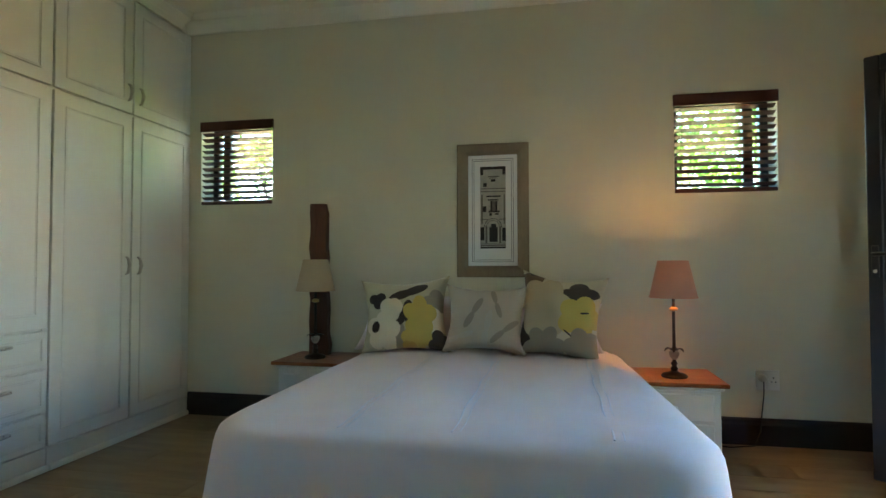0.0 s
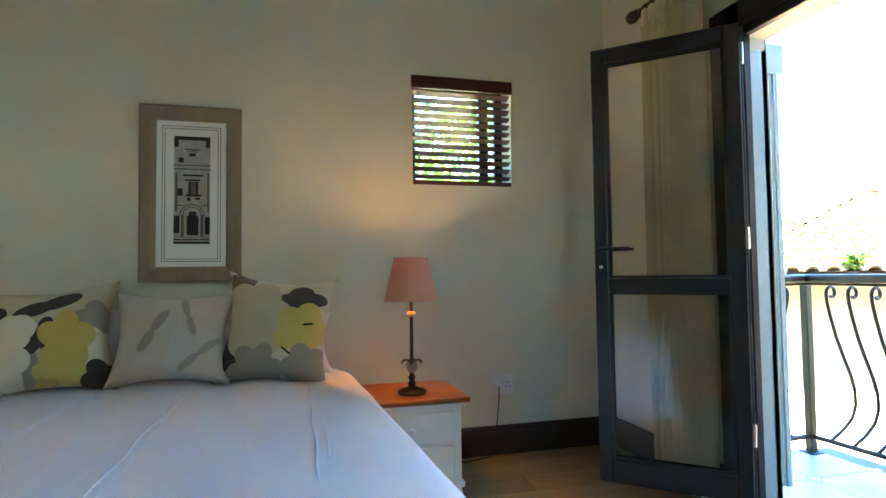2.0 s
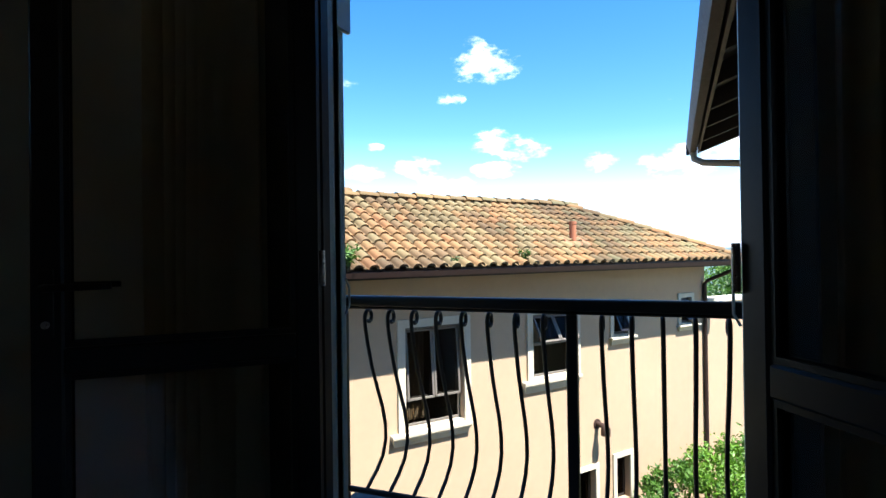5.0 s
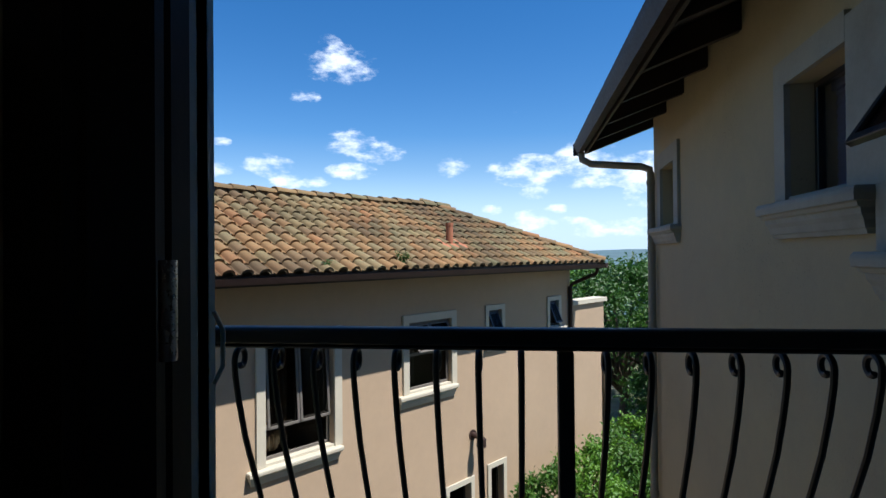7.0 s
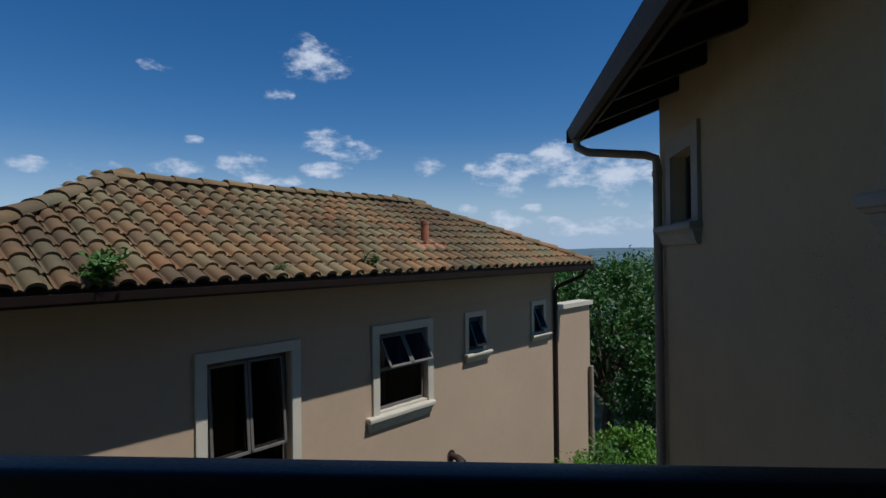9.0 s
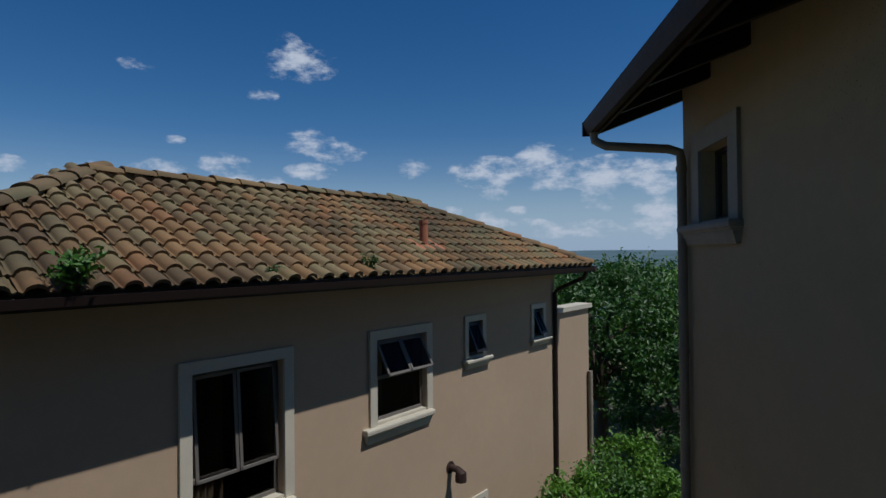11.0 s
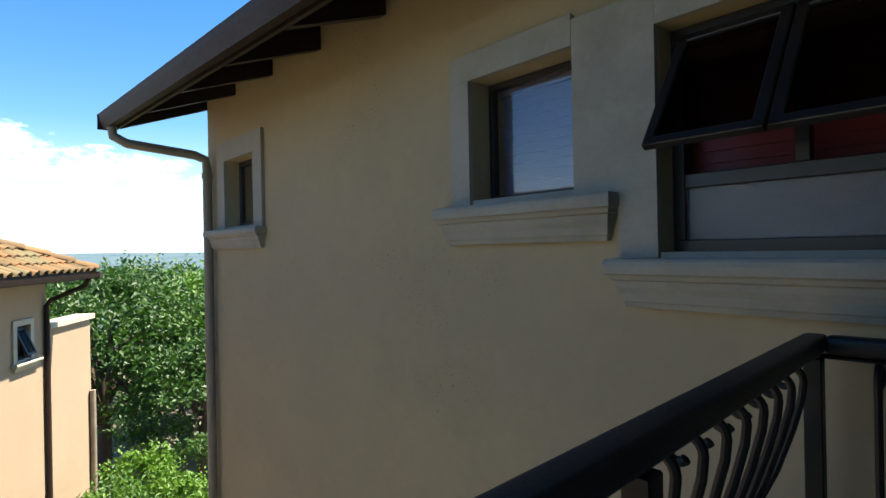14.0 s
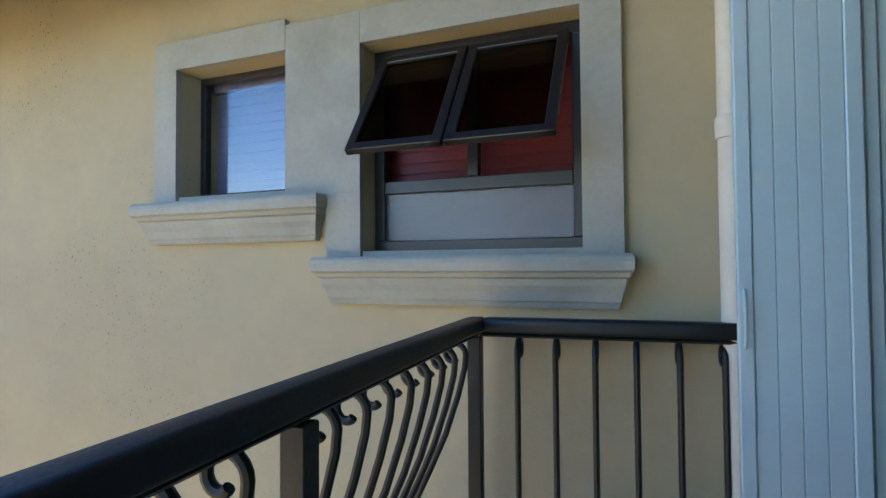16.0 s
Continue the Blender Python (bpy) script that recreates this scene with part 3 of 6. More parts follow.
# ---- bedroom windows with wooden blinds ----
def blind_window(i, x0, x1, z0, z1, swing):
    """A window deep in the bed wall, with a mahogany venetian blind over it; swing: the side on which the casement's stile shows."""
    w = thing(f"window_{i}", (0.5 * (x0 + x1), NY + 0.14, z0), "small dark-framed window set deep in the bed wall", "window", kind="structure")
    y = NY + 0.15
    f = B()
    for a in ((x0, x1, z0, z0 + 0.05), (x0, x1, z1 - 0.05, z1), (x0, x0 + 0.05, z0 + 0.05, z1 - 0.05), (x1 - 0.05, x1, z0 + 0.05, z1 - 0.05)):
        bx(f, a[0], a[1], y, y + 0.05, a[2], a[3], 0.004)
    part("window_frame", f, FRAME_METAL, w)
    s = x0 + 0.095 if swing < 0 else x1 - 0.155
    part("casement_stile", bx(B(), s, s + 0.06, y - 0.02, y + 0.02, z0 + 0.051, z1 - 0.051, 0.004), FRAME_METAL, w)
    g = part("pane", bx(B(), x0 + 0.05, x1 - 0.05, y + 0.02, y + 0.024, z0 + 0.05, z1 - 0.05), PANE, w)
    g.visible_shadow = False
    b = thing("wooden_blind", (0.5 * (x0 + x1), NY + 0.03, z0), "mahogany wooden venetian blind with open slats before the window", "blind", "blinds over the bed")
    part("valance", bx(B(), x0 - 0.006, x1 + 0.006, NY - 0.012, NY + 0.004, z1 - 0.068, z1 + 0.004, 0.003), BLIND_WOOD, b, "plain mahogany valance board")
    part("headrail", bx(B(), x0 + 0.004, x1 - 0.004, NY + 0.006, NY + 0.052, z1 - 0.045, z1 - 0.003), BLIND_WOOD, b)
    part("bottom_rail", bx(B(), x0 + 0.003, x1 - 0.003, NY - 0.004, NY + 0.046, z0 + 0.002, z0 + 0.026, 0.004), BLIND_WOOD, b)
    n = 12
    top, bot = z1 - 0.085, z0 + 0.05
    for k in range(n):
        z = bot + (top - bot) * k / (n - 1)
        sl = bx(B(), x0 + 0.005, x1 - 0.005, -0.024, 0.024, -0.0015, 0.0015, 0.0008)
        sl.transform(Matrix.Translation((0, NY + 0.024, z)) @ Matrix.Rotation(radians(-20 + 2.0 * math.sin(k * 2.3 + i)), 4, "X"))
        part("slat", sl, BLIND_WOOD, b)
    for x in (x0 + 0.11, x1 - 0.11):
        for yy in (NY + 0.0005, NY + 0.048):
            part("ladder_cord", tube(B(), [(x, yy, z1 - 0.05), (x, yy, z0 + 0.02)], 0.0012, 5), DARK_WOOD, b)
    cx = x1 - 0.05 if i == 1 else x0 + 0.035
    part("pull_cord", tube(B(), [(cx, NY - 0.006, z1 - 0.06), (cx, NY - 0.008, z0 + 0.17)], 0.0015, 5), DARK_WOOD, b)
    part("cord_tassel", lathe(B(), [(0.002, 0.03), (0.006, 0.022), (0.008, 0.0)], 10, Matrix.Translation((cx, NY - 0.008, z0 + 0.14))), DARK_WOOD, b, smooth=True)


blind_window(1, *WIN[0], -1)
blind_window(2, *WIN[1], 1)


# ---- balcony door: frame, leaves, shutters ----
FC = 0.5 * (DY0 + DY1)
fr = thing("door_frame", (EX + 0.05, FC, FZ), "dark bronze metal frame round the balcony door opening", "door frame", kind="structure")
for a, b, z0, z1, n in ((DY0 + 0.001, DY0 + 0.055, FZ, DZ - 0.001, "jamb"), (DY1 - 0.12, DY1 - 0.001, FZ, DZ - 0.001, "jamb"), (DY0 + 0.055, DY1 - 0.12, DZ - 0.05, DZ - 0.001, "head"), (DY0 + 0.055, DY1 - 0.12, FZ - 0.006, FZ + 0.03, "threshold")):
    q = bx(B(), EX - 0.012, EX + 0.025, a, b, z0, z1, 0.004)
    if n != "threshold":
        if n == "head":
            bx(q, EX - 0.03, EX - 0.012, a - 0.1, b + 0.1, z0 + 0.035, z1 + 0.10, 0.006)
        else:
            o = -0.06 if a < FC else 0.06
            bx(q, EX - 0.03, EX - 0.012, min(a, a + o) + 0.0, max(b, b + o) - 0.0, z0, z1 + 0.10, 0.006)
    part(n, q, FRAME_METAL, fr)


def leaf(hinge_y, turn, handle, w=0.60, z1=1.955):
    """A glazed door leaf standing open into the room; built closed along y, then turned about its hinge."""
    z0, s = FZ + 0.075, 0.062
    side = 1 if hinge_y < FC else -1
    m = Matrix.Translation((EX - 0.035, hinge_y, 0)) @ Matrix.Rotation(radians(turn), 4, "Z")
    d = thing("glazed_door_leaf", m, "dark bronze glazed door leaf standing open into the bedroom", "door", "balcony door leaves", local=True)
    def bar(name, u0, u1, a, b, parent=d):
        return part(name, bx(B(), -0.022, 0.022, min(side * u0, side * u1), max(side * u0, side * u1), a, b, 0.005), FRAME_METAL, parent)
    bar("stile", 0, s, z0, z1)
    bar("stile", w - s, w, z0, z1)
    bar("top_rail", s, w - s, z1 - 0.07, z1)
    bar("middle_rail", s, w - s, 0.872, 0.932)
    bar("bottom_rail", s, w - s, z0, z0 + 0.105)
    for a, b in ((z0 + 0.106, 0.871), (0.933, z1 - 0.071)):
        bead = B()
        for xx in (-0.016, 0.010):
            for u in ((s, s + 0.012), (w - s - 0.012, w - s)):
                bx(bead, xx, xx + 0.006, min(side * u[0], side * u[1]), max(side * u[0], side * u[1]), a, b)
            for zz in (a, b - 0.012):
                bx(bead, xx, xx + 0.006, min(side * (s + 0.012), side * (w - s - 0.012)), max(side * (s + 0.012), side * (w - s - 0.012)), zz, zz + 0.012)
        g = part("pane", bx(B(), -0.003, 0.003, min(side * s, side * (w - s)), max(side * s, side * (w - s)), a, b), PANE, d)
        g.visible_shadow = False
        part("glazing_bead", bead, FRAME_METAL, d)
    if handle:
        u = side * (w - 0.03)
        for sx in (-1, 1):
            h = part("door_handle", tube(B(), [(sx * 0.022, u, 1.065), (sx * 0.055, u, 1.065), (sx * 0.062, u - side * 0.012, 1.066), (sx * 0.06, u - side * 0.13, 1.067)], [0.009, 0.009, 0.009, 0.007], 10), FRAME_METAL, d, "dark lever handle", smooth=True)
            part("lock_plate", bx(B(), min(sx * 0.0225, sx * 0.028), max(sx * 0.0225, sx * 0.028), u - 0.015, u + 0.015, 0.955, 1.105, 0.002), FRAME_METAL, d)
            part("lock_cylinder", lathe(B(), [(0.0085, 0), (0.0085, 0.006)], 12, Matrix.Translation((sx * 0.028, u, 0.985)) @ Matrix.Rotation(radians(90 * sx), 4, "Y")), STEEL, d, "small steel lock cylinder")
    for z in (0.25, 1.05, 1.82):
        part("hinge", lathe(B(), [(0.008, 0), (0.008, 0.09)], 10, Matrix.Translation((0.028, -side * 0.004, z))), STEEL, d, "steel butt hinge", smooth=True)
    return d


leaf(DY1 - 0.125, -133, True, 0.62, 2.0)
leaf(DY0 + 0.05, 126, False)


def shutter_panel(name_m, w, side, label, first):
    """A boarded shutter panel, its length along x from the hinge; side: which way its boards face along y."""
    z0, z1 = FZ + 0.03, 2.02
    d = thing("shutter_panel", name_m, label, "shutter", "folding shutters of the balcony door", local=True)
    n = 4
    for k in range(n):
        a, b = 0.03 + (w - 0.06) * k / n, 0.03 + (w - 0.06) * (k + 1) / n
        part("board", bx(B(), a + 0.0003, b - 0.0003, -0.010, 0.010, z0 + 0.004, z1 - 0.004, 0.0016), SHUTTER, d)
    part("stile", bx(B(), 0, 0.03, -0.014, 0.014, z0, z1, 0.003), SHUTTER, d)
    part("stile", bx(B(), w - 0.03, w, -0.014, 0.014, z0, z1, 0.003), SHUTTER, d)
    part("head_board", bx(B(), -0.004, w + 0.018, min(side * 0.0145, side * 0.034), max(side * 0.0145, side * 0.034), z1 - 0.14, z1, 0.004), SHUTTER, d)
    for a in (z0 + 0.08, 0.95, z1 - 0.3):
        part("ledge", bx(B(), 0.031, w - 0.031, -side * 0.011 - 0.010, -side * 0.011 + 0.010, a, a + 0.1, 0.003), SHUTTER, d)
    for z in (0.5, 1.07, 1.82):
        h = part("hinge", lathe(B(), [(0.0075, 0), (0.0075, 0.1)], 10, Matrix.Translation((w * (not first), -0.018 * side, z))), STEEL if first else SHUTTER, d, "steel hinge", smooth=True)
    if first:
        part("shutter_latch", tube(B(), [(w - 0.012, side * 0.018, 0.93), (w - 0.012, side * 0.034, 0.96), (w - 0.012, side * 0.034, 1.02), (w - 0.012, side * 0.018, 1.05)], 0.004, 8), SHUTTER, d, "blue-painted loop latch", smooth=True)
    return d


lab = "pale blue boarded shutter folded back beside the door"
shutter_panel(pose(OX - 0.015, DY0 + 0.03, 0, 0, 0, 0), 0.225, 1, lab, True)
shutter_panel(pose(OX + 0.005, DY0 - 0.02, 0, 0, 0, -2), 0.155, 1, lab, False)
shutter_panel(pose(OX + 0.004, DY1 + 0.085, 0, 0, 0, 0), 0.127, -1, lab, True)
for nm, y in (("lining_south", DY0 + 0.009), ("lining_north", DY1 - 0.009)):
    solid("door_" + nm, bx(B(), EX + 0.026, OX - 0.045, y - 0.008, y + 0.008, FZ, DZ - 0.06, 0.003), SHUTTER, "pale blue painted board lining the door reveal", "lining", kind="structure")
    s = 1 if y < FC else -1
    solid("shutter_stop", bx(B(), OX - 0.044, OX - 0.02, y - 0.006, y + 0.012 * s + 0.006, FZ, DZ - 0.06, 0.003), SHUTTER, "pale blue narrow shutter stop at the door reveal", "trim", kind="structure")


# ---- curtains and rods ----
def curtain(y0, y1, label):
    c = thing("curtain", (EX - 0.09, 0.5 * (y0 + y1), FZ), label, "curtain", "curtains at the door")
    bm, n, rows = B(), 90, 14
    z1 = 2.30
    grid = []
    for j in range(rows + 1):
        h = j / rows
        z = FZ + 0.015 + (z1 - FZ - 0.015) * h
        row = []
        for i in range(n + 1):
            s = i / n
            wave = math.sin(s * 2 * math.pi * 7.5 + 0.5 * math.sin(h * 2.2))
            amp = 0.036 + 0.010 * (1 - h)
            pull = 0.02 * math.sin(s * 9 + h * 3)
            spread = 1 + 0.05 * (1 - h)
            yc = 0.5 * (y0 + y1)
            row.append(bm.verts.new((EX - 0.09 + amp * wave + 0.25 * pull, yc + (y0 + (y1 - y0) * s - yc) * spread + 0.008 * math.sin(s * 40), z)))
        grid.append(row)
    for a, b in zip(grid, grid[1:]):
        bridge(bm, a, b, False)
    bmesh.ops.solidify(bm, geom=bm.faces[:], thickness=0.004)
    part("drape", bm, CURTAIN, c, smooth=True)
    head = B()
    for i in range(7):
        y = y0 + (y1 - y0) * (i + 0.5) / 7
        bx(head, EX - 0.125, EX - 0.055, y - 0.012, y + 0.012, 2.215, 2.305, 0.006)
    part("pleat_heading", head, CURTAIN, c)


curtain(3.66, 4.05, "cream pleated curtain drawn aside beside the open door")
curtain(2.0, 2.37, "cream pleated curtain drawn aside beside the open door")
rod = thing("curtain_rod", (EX - 0.09, FC, 2.32), "dark wooden curtain rod with turned finials above the door", "curtain rod")
part("rod", tube(B(), [(EX - 0.09, 1.95, 2.325), (EX - 0.09, 4.10, 2.325)], 0.017, 14), DARK_WOOD, rod, smooth=True)
for y, sgn in ((4.10, -1), (1.95, 1)):
    part("finial", lathe(B(), [(0.017, 0), (0.026, 0.008), (0.020, 0.018), (0.030, 0.034), (0.034, 0.055), (0.030, 0.075), (0.014, 0.09)], 16, Matrix.Translation((EX - 0.09, y, 2.325)) @ Matrix.Rotation(radians(90 * sgn), 4, "X")), DARK_WOOD, rod, smooth=True)
for y in (1.985, 4.075):
    part("bracket", bx(B(), EX - 0.11, EX, y - 0.012, y + 0.012, 2.29, 2.31, 0.003), DARK_WOOD, rod)
for i in range(14):
    y = (3.69 + 0.056 * i) if i < 7 else (2.03 + 0.052 * (i - 7))
    part("ring", lathe(B(), [(0.020, -0.003), (0.026, -0.003), (0.026, 0.003), (0.020, 0.003), (0.020, -0.003)], 16, Matrix.Translation((EX - 0.09, y, 2.318)) @ Matrix.Rotation(radians(90), 4, "X"), cap=False), DARK_WOOD, rod, smooth=True)


# ---- fitted wardrobe ----
def panel_door(parent, name, y0, y1, z0, z1, handle=None):
    """A lacquered door on the face x = WX with a raised moulded panel."""
    bm = bx(B(), WX - 0.02, WX, y0 + 0.006, y1 - 0.006, z0 + 0.0045, z1 - 0.0045, 0.003)
    d = part(name, bm, WHITE_WOOD, parent)
    e = 0.075 if z1 - z0 > 0.3 else 0.035
    q = B()
    for k, (off, w, h) in enumerate(((0, 0.010, 0.006), (0.012, 0.006, 0.003))):
        a, b, c, f = y0 + e + off, y1 - e - off, z0 + e + off, z1 - e - off
        for r in ((a, b, c, c + w), (a, b, f - w, f), (a, a + w, c + w, f - w), (b - w, b, c + w, f - w)):
            bx(q, WX - 0.001, WX + h, r[0], r[1], r[2], r[3], 0.002)
    part("moulding", q, WHITE_WOOD, d)
    if handle:
        hy, hz, flat = handle
        if flat:
            pts = [(WX + 0.002, hy - 0.05, hz), (WX + 0.022, hy - 0.04, hz), (WX + 0.028, hy, hz + 0.002), (WX + 0.022, hy + 0.04, hz), (WX + 0.002, hy + 0.05, hz)]
        else:
            pts = [(WX + 0.002, hy, hz - 0.055), (WX + 0.018, hy + 0.004, hz - 0.045), (WX + 0.028, hy + 0.006, hz), (WX + 0.018, hy + 0.004, hz + 0.045), (WX + 0.002, hy, hz + 0.055)]
        part("handle", tube(B(), pts, [0.005, 0.009, 0.012, 0.009, 0.005], 8), STEEL, d, "brushed metal bow handle", smooth=True)


def wardrobe_unit(y0, y1, drawers, label):
    u = thing("wardrobe_unit", (WX - 0.3, 0.5 * (y0 + y1), FZ), label, "wardrobe", "fitted wardrobe along the wall")
    body = bx(B(), -0.58, WX - 0.05, y0 + 0.001, y1 - 0.001, FZ + 0.001, CZ - 0.11)
    part("body", body, WHITE_WOOD, u)
    part("plinth", bx(B(), WX - 0.049, WX - 0.004, y0 + 0.001, y1 - 0.001, FZ + 0.03, 0.058, 0.002), WHITE_WOOD, u)
    part("plinth_bead", bx(B(), WX - 0.021, WX + 0.02, y0 + 0.001, y1 - 0.001, FZ, FZ + 0.03, 0.006), CREAM_WOOD, u)
    n = 2 if not drawers else 1
    w = (y1 - y0) / n
    for k in range(n):
        a, b = y0 + k * w, y0 + (k + 1) * w
        inner = b - 0.05 if k == 0 and n == 2 else a + 0.05
        if drawers:
            for z in ((0.062, 0.243), (0.246, 0.474), (0.477, 0.679)):
                panel_door(u, "drawer", a, b, z[0], z[1], (0.5 * (a + b) + 0.02, 0.5 * sum(z) + 0.04, True))
            panel_door(u, "door", a, b, 0.682, 1.972, (a + 0.05, 1.02, False))
        else:
            panel_door(u, "door", a, b, 0.062, 1.972, (inner, 1.018, False))
        panel_door(u, "upper_door", a, b, 1.978, CZ - 0.12, (inner, 2.11, False))


wardrobe_unit(3.44, 4.597, False, "white lacquered wardrobe unit with two tall panelled doors and upper cupboards")
wardrobe_unit(2.86, 3.438, True, "white lacquered wardrobe unit with three drawers below a panelled door")
wardrobe_unit(1.70, 2.858, False, "white lacquered wardrobe unit with two tall panelled doors and upper cupboards")
solid("wardrobe_cornice", prism(B(), cornice_profile(), 1.70, NY - 0.112, lambda a, p, q: (WX - 0.02 + p, a, CZ - 0.113 + q)), CEIL_PAINT, "white moulded cornice above the wardrobe", "cornice", kind="structure")
solid("wardrobe_fascia", bx(B(), -0.58, WX - 0.021, 1.70, NY - 0.001, CZ - 0.109, CZ - 0.001), CEIL_PAINT, "white fascia board above the wardrobe", "fascia", kind="structure")

# ---- bed ----
BX0, BX1, BY0, BY1, BZ = 1.65, 3.19, 2.60, 4.52, 0.505
bed = thing("bed", (2.41, 3.6, FZ), "double bed with mattress, hidden under its bedspread", "bed")
part("base", bx(B(), BX0 + 0.04, BX1 - 0.04, BY0 + 0.05, BY1, 0.10, 0.28, 0.02), LINEN, bed)
part("mattress", bx(B(), BX0 + 0.03, BX1 - 0.03, BY0 + 0.04, BY1, 0.282, BZ - 0.012, 0.05, seg=3), LINEN, bed, smooth=True)
for x in (BX0 + 0.12, BX1 - 0.12):
    for y in (BY0 + 0.15, BY1 - 0.12):
        part("leg", lathe(B(), [(0.03, 0), (0.04, 0.16)], 14, Matrix.Translation((x, y, FZ))), DARK_WOOD, bed, smooth=True)


def bedspread():
    c = thing("bedspread", (2.41, 3.6, BZ), "white cotton bedspread with stitched seams hanging over the bed", "bedspread")
    bm, n = B(), 260
    cx, cy, hw, hl = 0.5 * (BX0 + BX1), 0.5 * (BY0 + BY1), 0.5 * (BX1 - BX0), 0.5 * (BY1 - BY0)
    rr = 0.17

    def outline(t, inset):
        w, l, r = hw - inset, hl - inset, max(0.02, rr - inset * 0.5)
        per = [2 * (w - r), math.pi * r / 2, 2 * (l - r), math.pi * r / 2] * 2
        d = t * sum(per)
        x, y, hx, hy = -(w - r), -l, 1, 0
        for k, p in enumerate(per):
            if d <= p or k == 7:
                if k % 2 == 0:
                    return Vector((x + hx * d, y + hy * d, 0)), Vector((hy, -hx, 0))
                a = d / r
                nx, ny = hy, -hx
                ox, oy = x - nx * r, y - ny * r
                q = Vector((nx * math.cos(a) + hx * math.sin(a), ny * math.cos(a) + hy * math.sin(a), 0))
                return Vector((ox, oy, 0)) + q * r, q
            d -= p
            if k % 2 == 0:
                x, y = x + hx * p, y + hy * p
            else:
                nx, ny = hy, -hx
                ox, oy = x - nx * r, y - ny * r
                x, y = ox + hx * r, oy + hy * r
                hx, hy = -hy, hx

    def wide(px, py):
        """The foot of the cover spreads a little on the door side."""
        return px + 0.12 * max(0.0, px / hw) * (hl - py) / (2 * hl)

    rings = []
    for inset in (0.72, 0.66, 0.6, 0.54, 0.48, 0.42, 0.36, 0.3, 0.25, 0.2, 0.16, 0.12, 0.08, 0.05):
        row = []
        for i in range(n):
            p, q = outline(i / n, inset)
            z = BZ + 0.010 * noise.noise(Vector((p.x * 2.2, p.y * 1.6, 1.3))) + 0.0055 * noise.noise(Vector((p.x * 7, p.y * 2.5, 5.1))) + 0.003 * noise.noise(Vector((p.x * 16, p.y * 7, 9.7)))
            z -= 0.9 * max(0.0, 0.15 - inset) ** 2 / 0.72
            row.append(bm.verts.new((cx + wide(p.x, p.y), cy + p.y, z)))
        rings.append(row)
    for k, (out, drop) in enumerate(((0.008, 0.022), (0.020, 0.038), (0.031, 0.062), (0.039, 0.098), (0.046, 0.16), (0.056, 0.25), (0.068, 0.34), (0.082, 0.44), (0.096, 0.54))):
        row = []
        for i in range(n):
            p, q = outline(i / n, 0.03 if k == 0 else 0.02)
            s = i / n * 6.7
            f = (drop / 0.54) ** 1.3
            fold = 0.030 * math.sin(s * 9 + 1.4 * noise.noise(Vector((s, 0, 0)))) * noise.noise(Vector((s * 1.3, 2, 0))) * 2.0 + 0.012 * noise.noise(Vector((s * 6, drop * 3, 4)))
            corner = abs(q.x * q.y) * 0.10
            row.append(bm.verts.new((cx + wide(p.x, p.y) + q.x * (out + f * (fold + corner)), cy + p.y + q.y * (out + f * (fold + corner)), BZ - drop + 0.004 * noise.noise(Vector((s * 3, drop * 9, 7))))))
        rings.append(row)
    for a, b in zip(rings, rings[1:]):
        bridge(bm, a, b)
    bm.faces.new(rings[0])
    bmesh.ops.recalc_face_normals(bm, faces=bm.faces[:])
    part("cover", bm, LINEN, c, smooth=True)
    for x, r in ((2.13, 0.003), (2.155, 0.002), (2.50, 0.003), (2.525, 0.002), (2.98, 0.0035), (3.01, 0.002)):
        pts = []
        for k in range(24):
            y = BY0 + 0.03 + (BY1 - 0.5 - BY0) * k / 23
            xx = x + 0.004 * math.sin(k * 0.9)
            px, py = xx - cx, y - cy
            z = BZ + 0.010 * noise.noise(Vector((px * 2.2, py * 1.6, 1.3))) + 0.0055 * noise.noise(Vector((px * 7, py * 2.5, 5.1))) + 0.0005
            pts.append((xx, y, z))
        part("seam", tube(B(), pts, r, 6, 0.6), STITCH, c, "raised stitched seam", smooth=True)


bedspread()


def cushion(name, m, w, h, t, material, label, category="cushion", group="cushions on the bed"):
    """A plump cushion standing on its edge: width along x, height along z."""
    n = 26
    bm = B()
    sides = []
    for s in (1, -1):
        g = []
        for j in range(n + 1):
            v = -1 + 2 * j / n
            row = []
            for i in range(n + 1):
                u = -1 + 2 * i / n
                x = 0.5 * w * u * (1 - 0.17 * (1 - v * v))
                z = 0.5 * h * v * (1 - 0.19 * (1 - u * u))
                d = 0.5 * t * (max(0, 1 - u ** 4) ** 0.5 * max(0, 1 - v ** 4) ** 0.5) ** 0.9
                d += 0.010 * noise.noise(Vector((x * 9 + w, z * 9, s * 3.0))) * (1 - u * u) * (1 - v * v) * 2
                if s < 0 and (i in (0, n) or j in (0, n)):
                    row.append(sides[0][j][i])
                else:
                    row.append(bm.verts.new((x, -s * d, z)))
            g.append(row)
        sides.append(g)
        for a, b in zip(g, g[1:]):
            for i in range(n):
                f = (a[i], a[i + 1], b[i + 1], b[i])
                bm.faces.new(f if s > 0 else tuple(reversed(f)))
    ob = solid(name, bm, material, label, category, group, smooth=True)
    ob.matrix_basis = m
    return ob


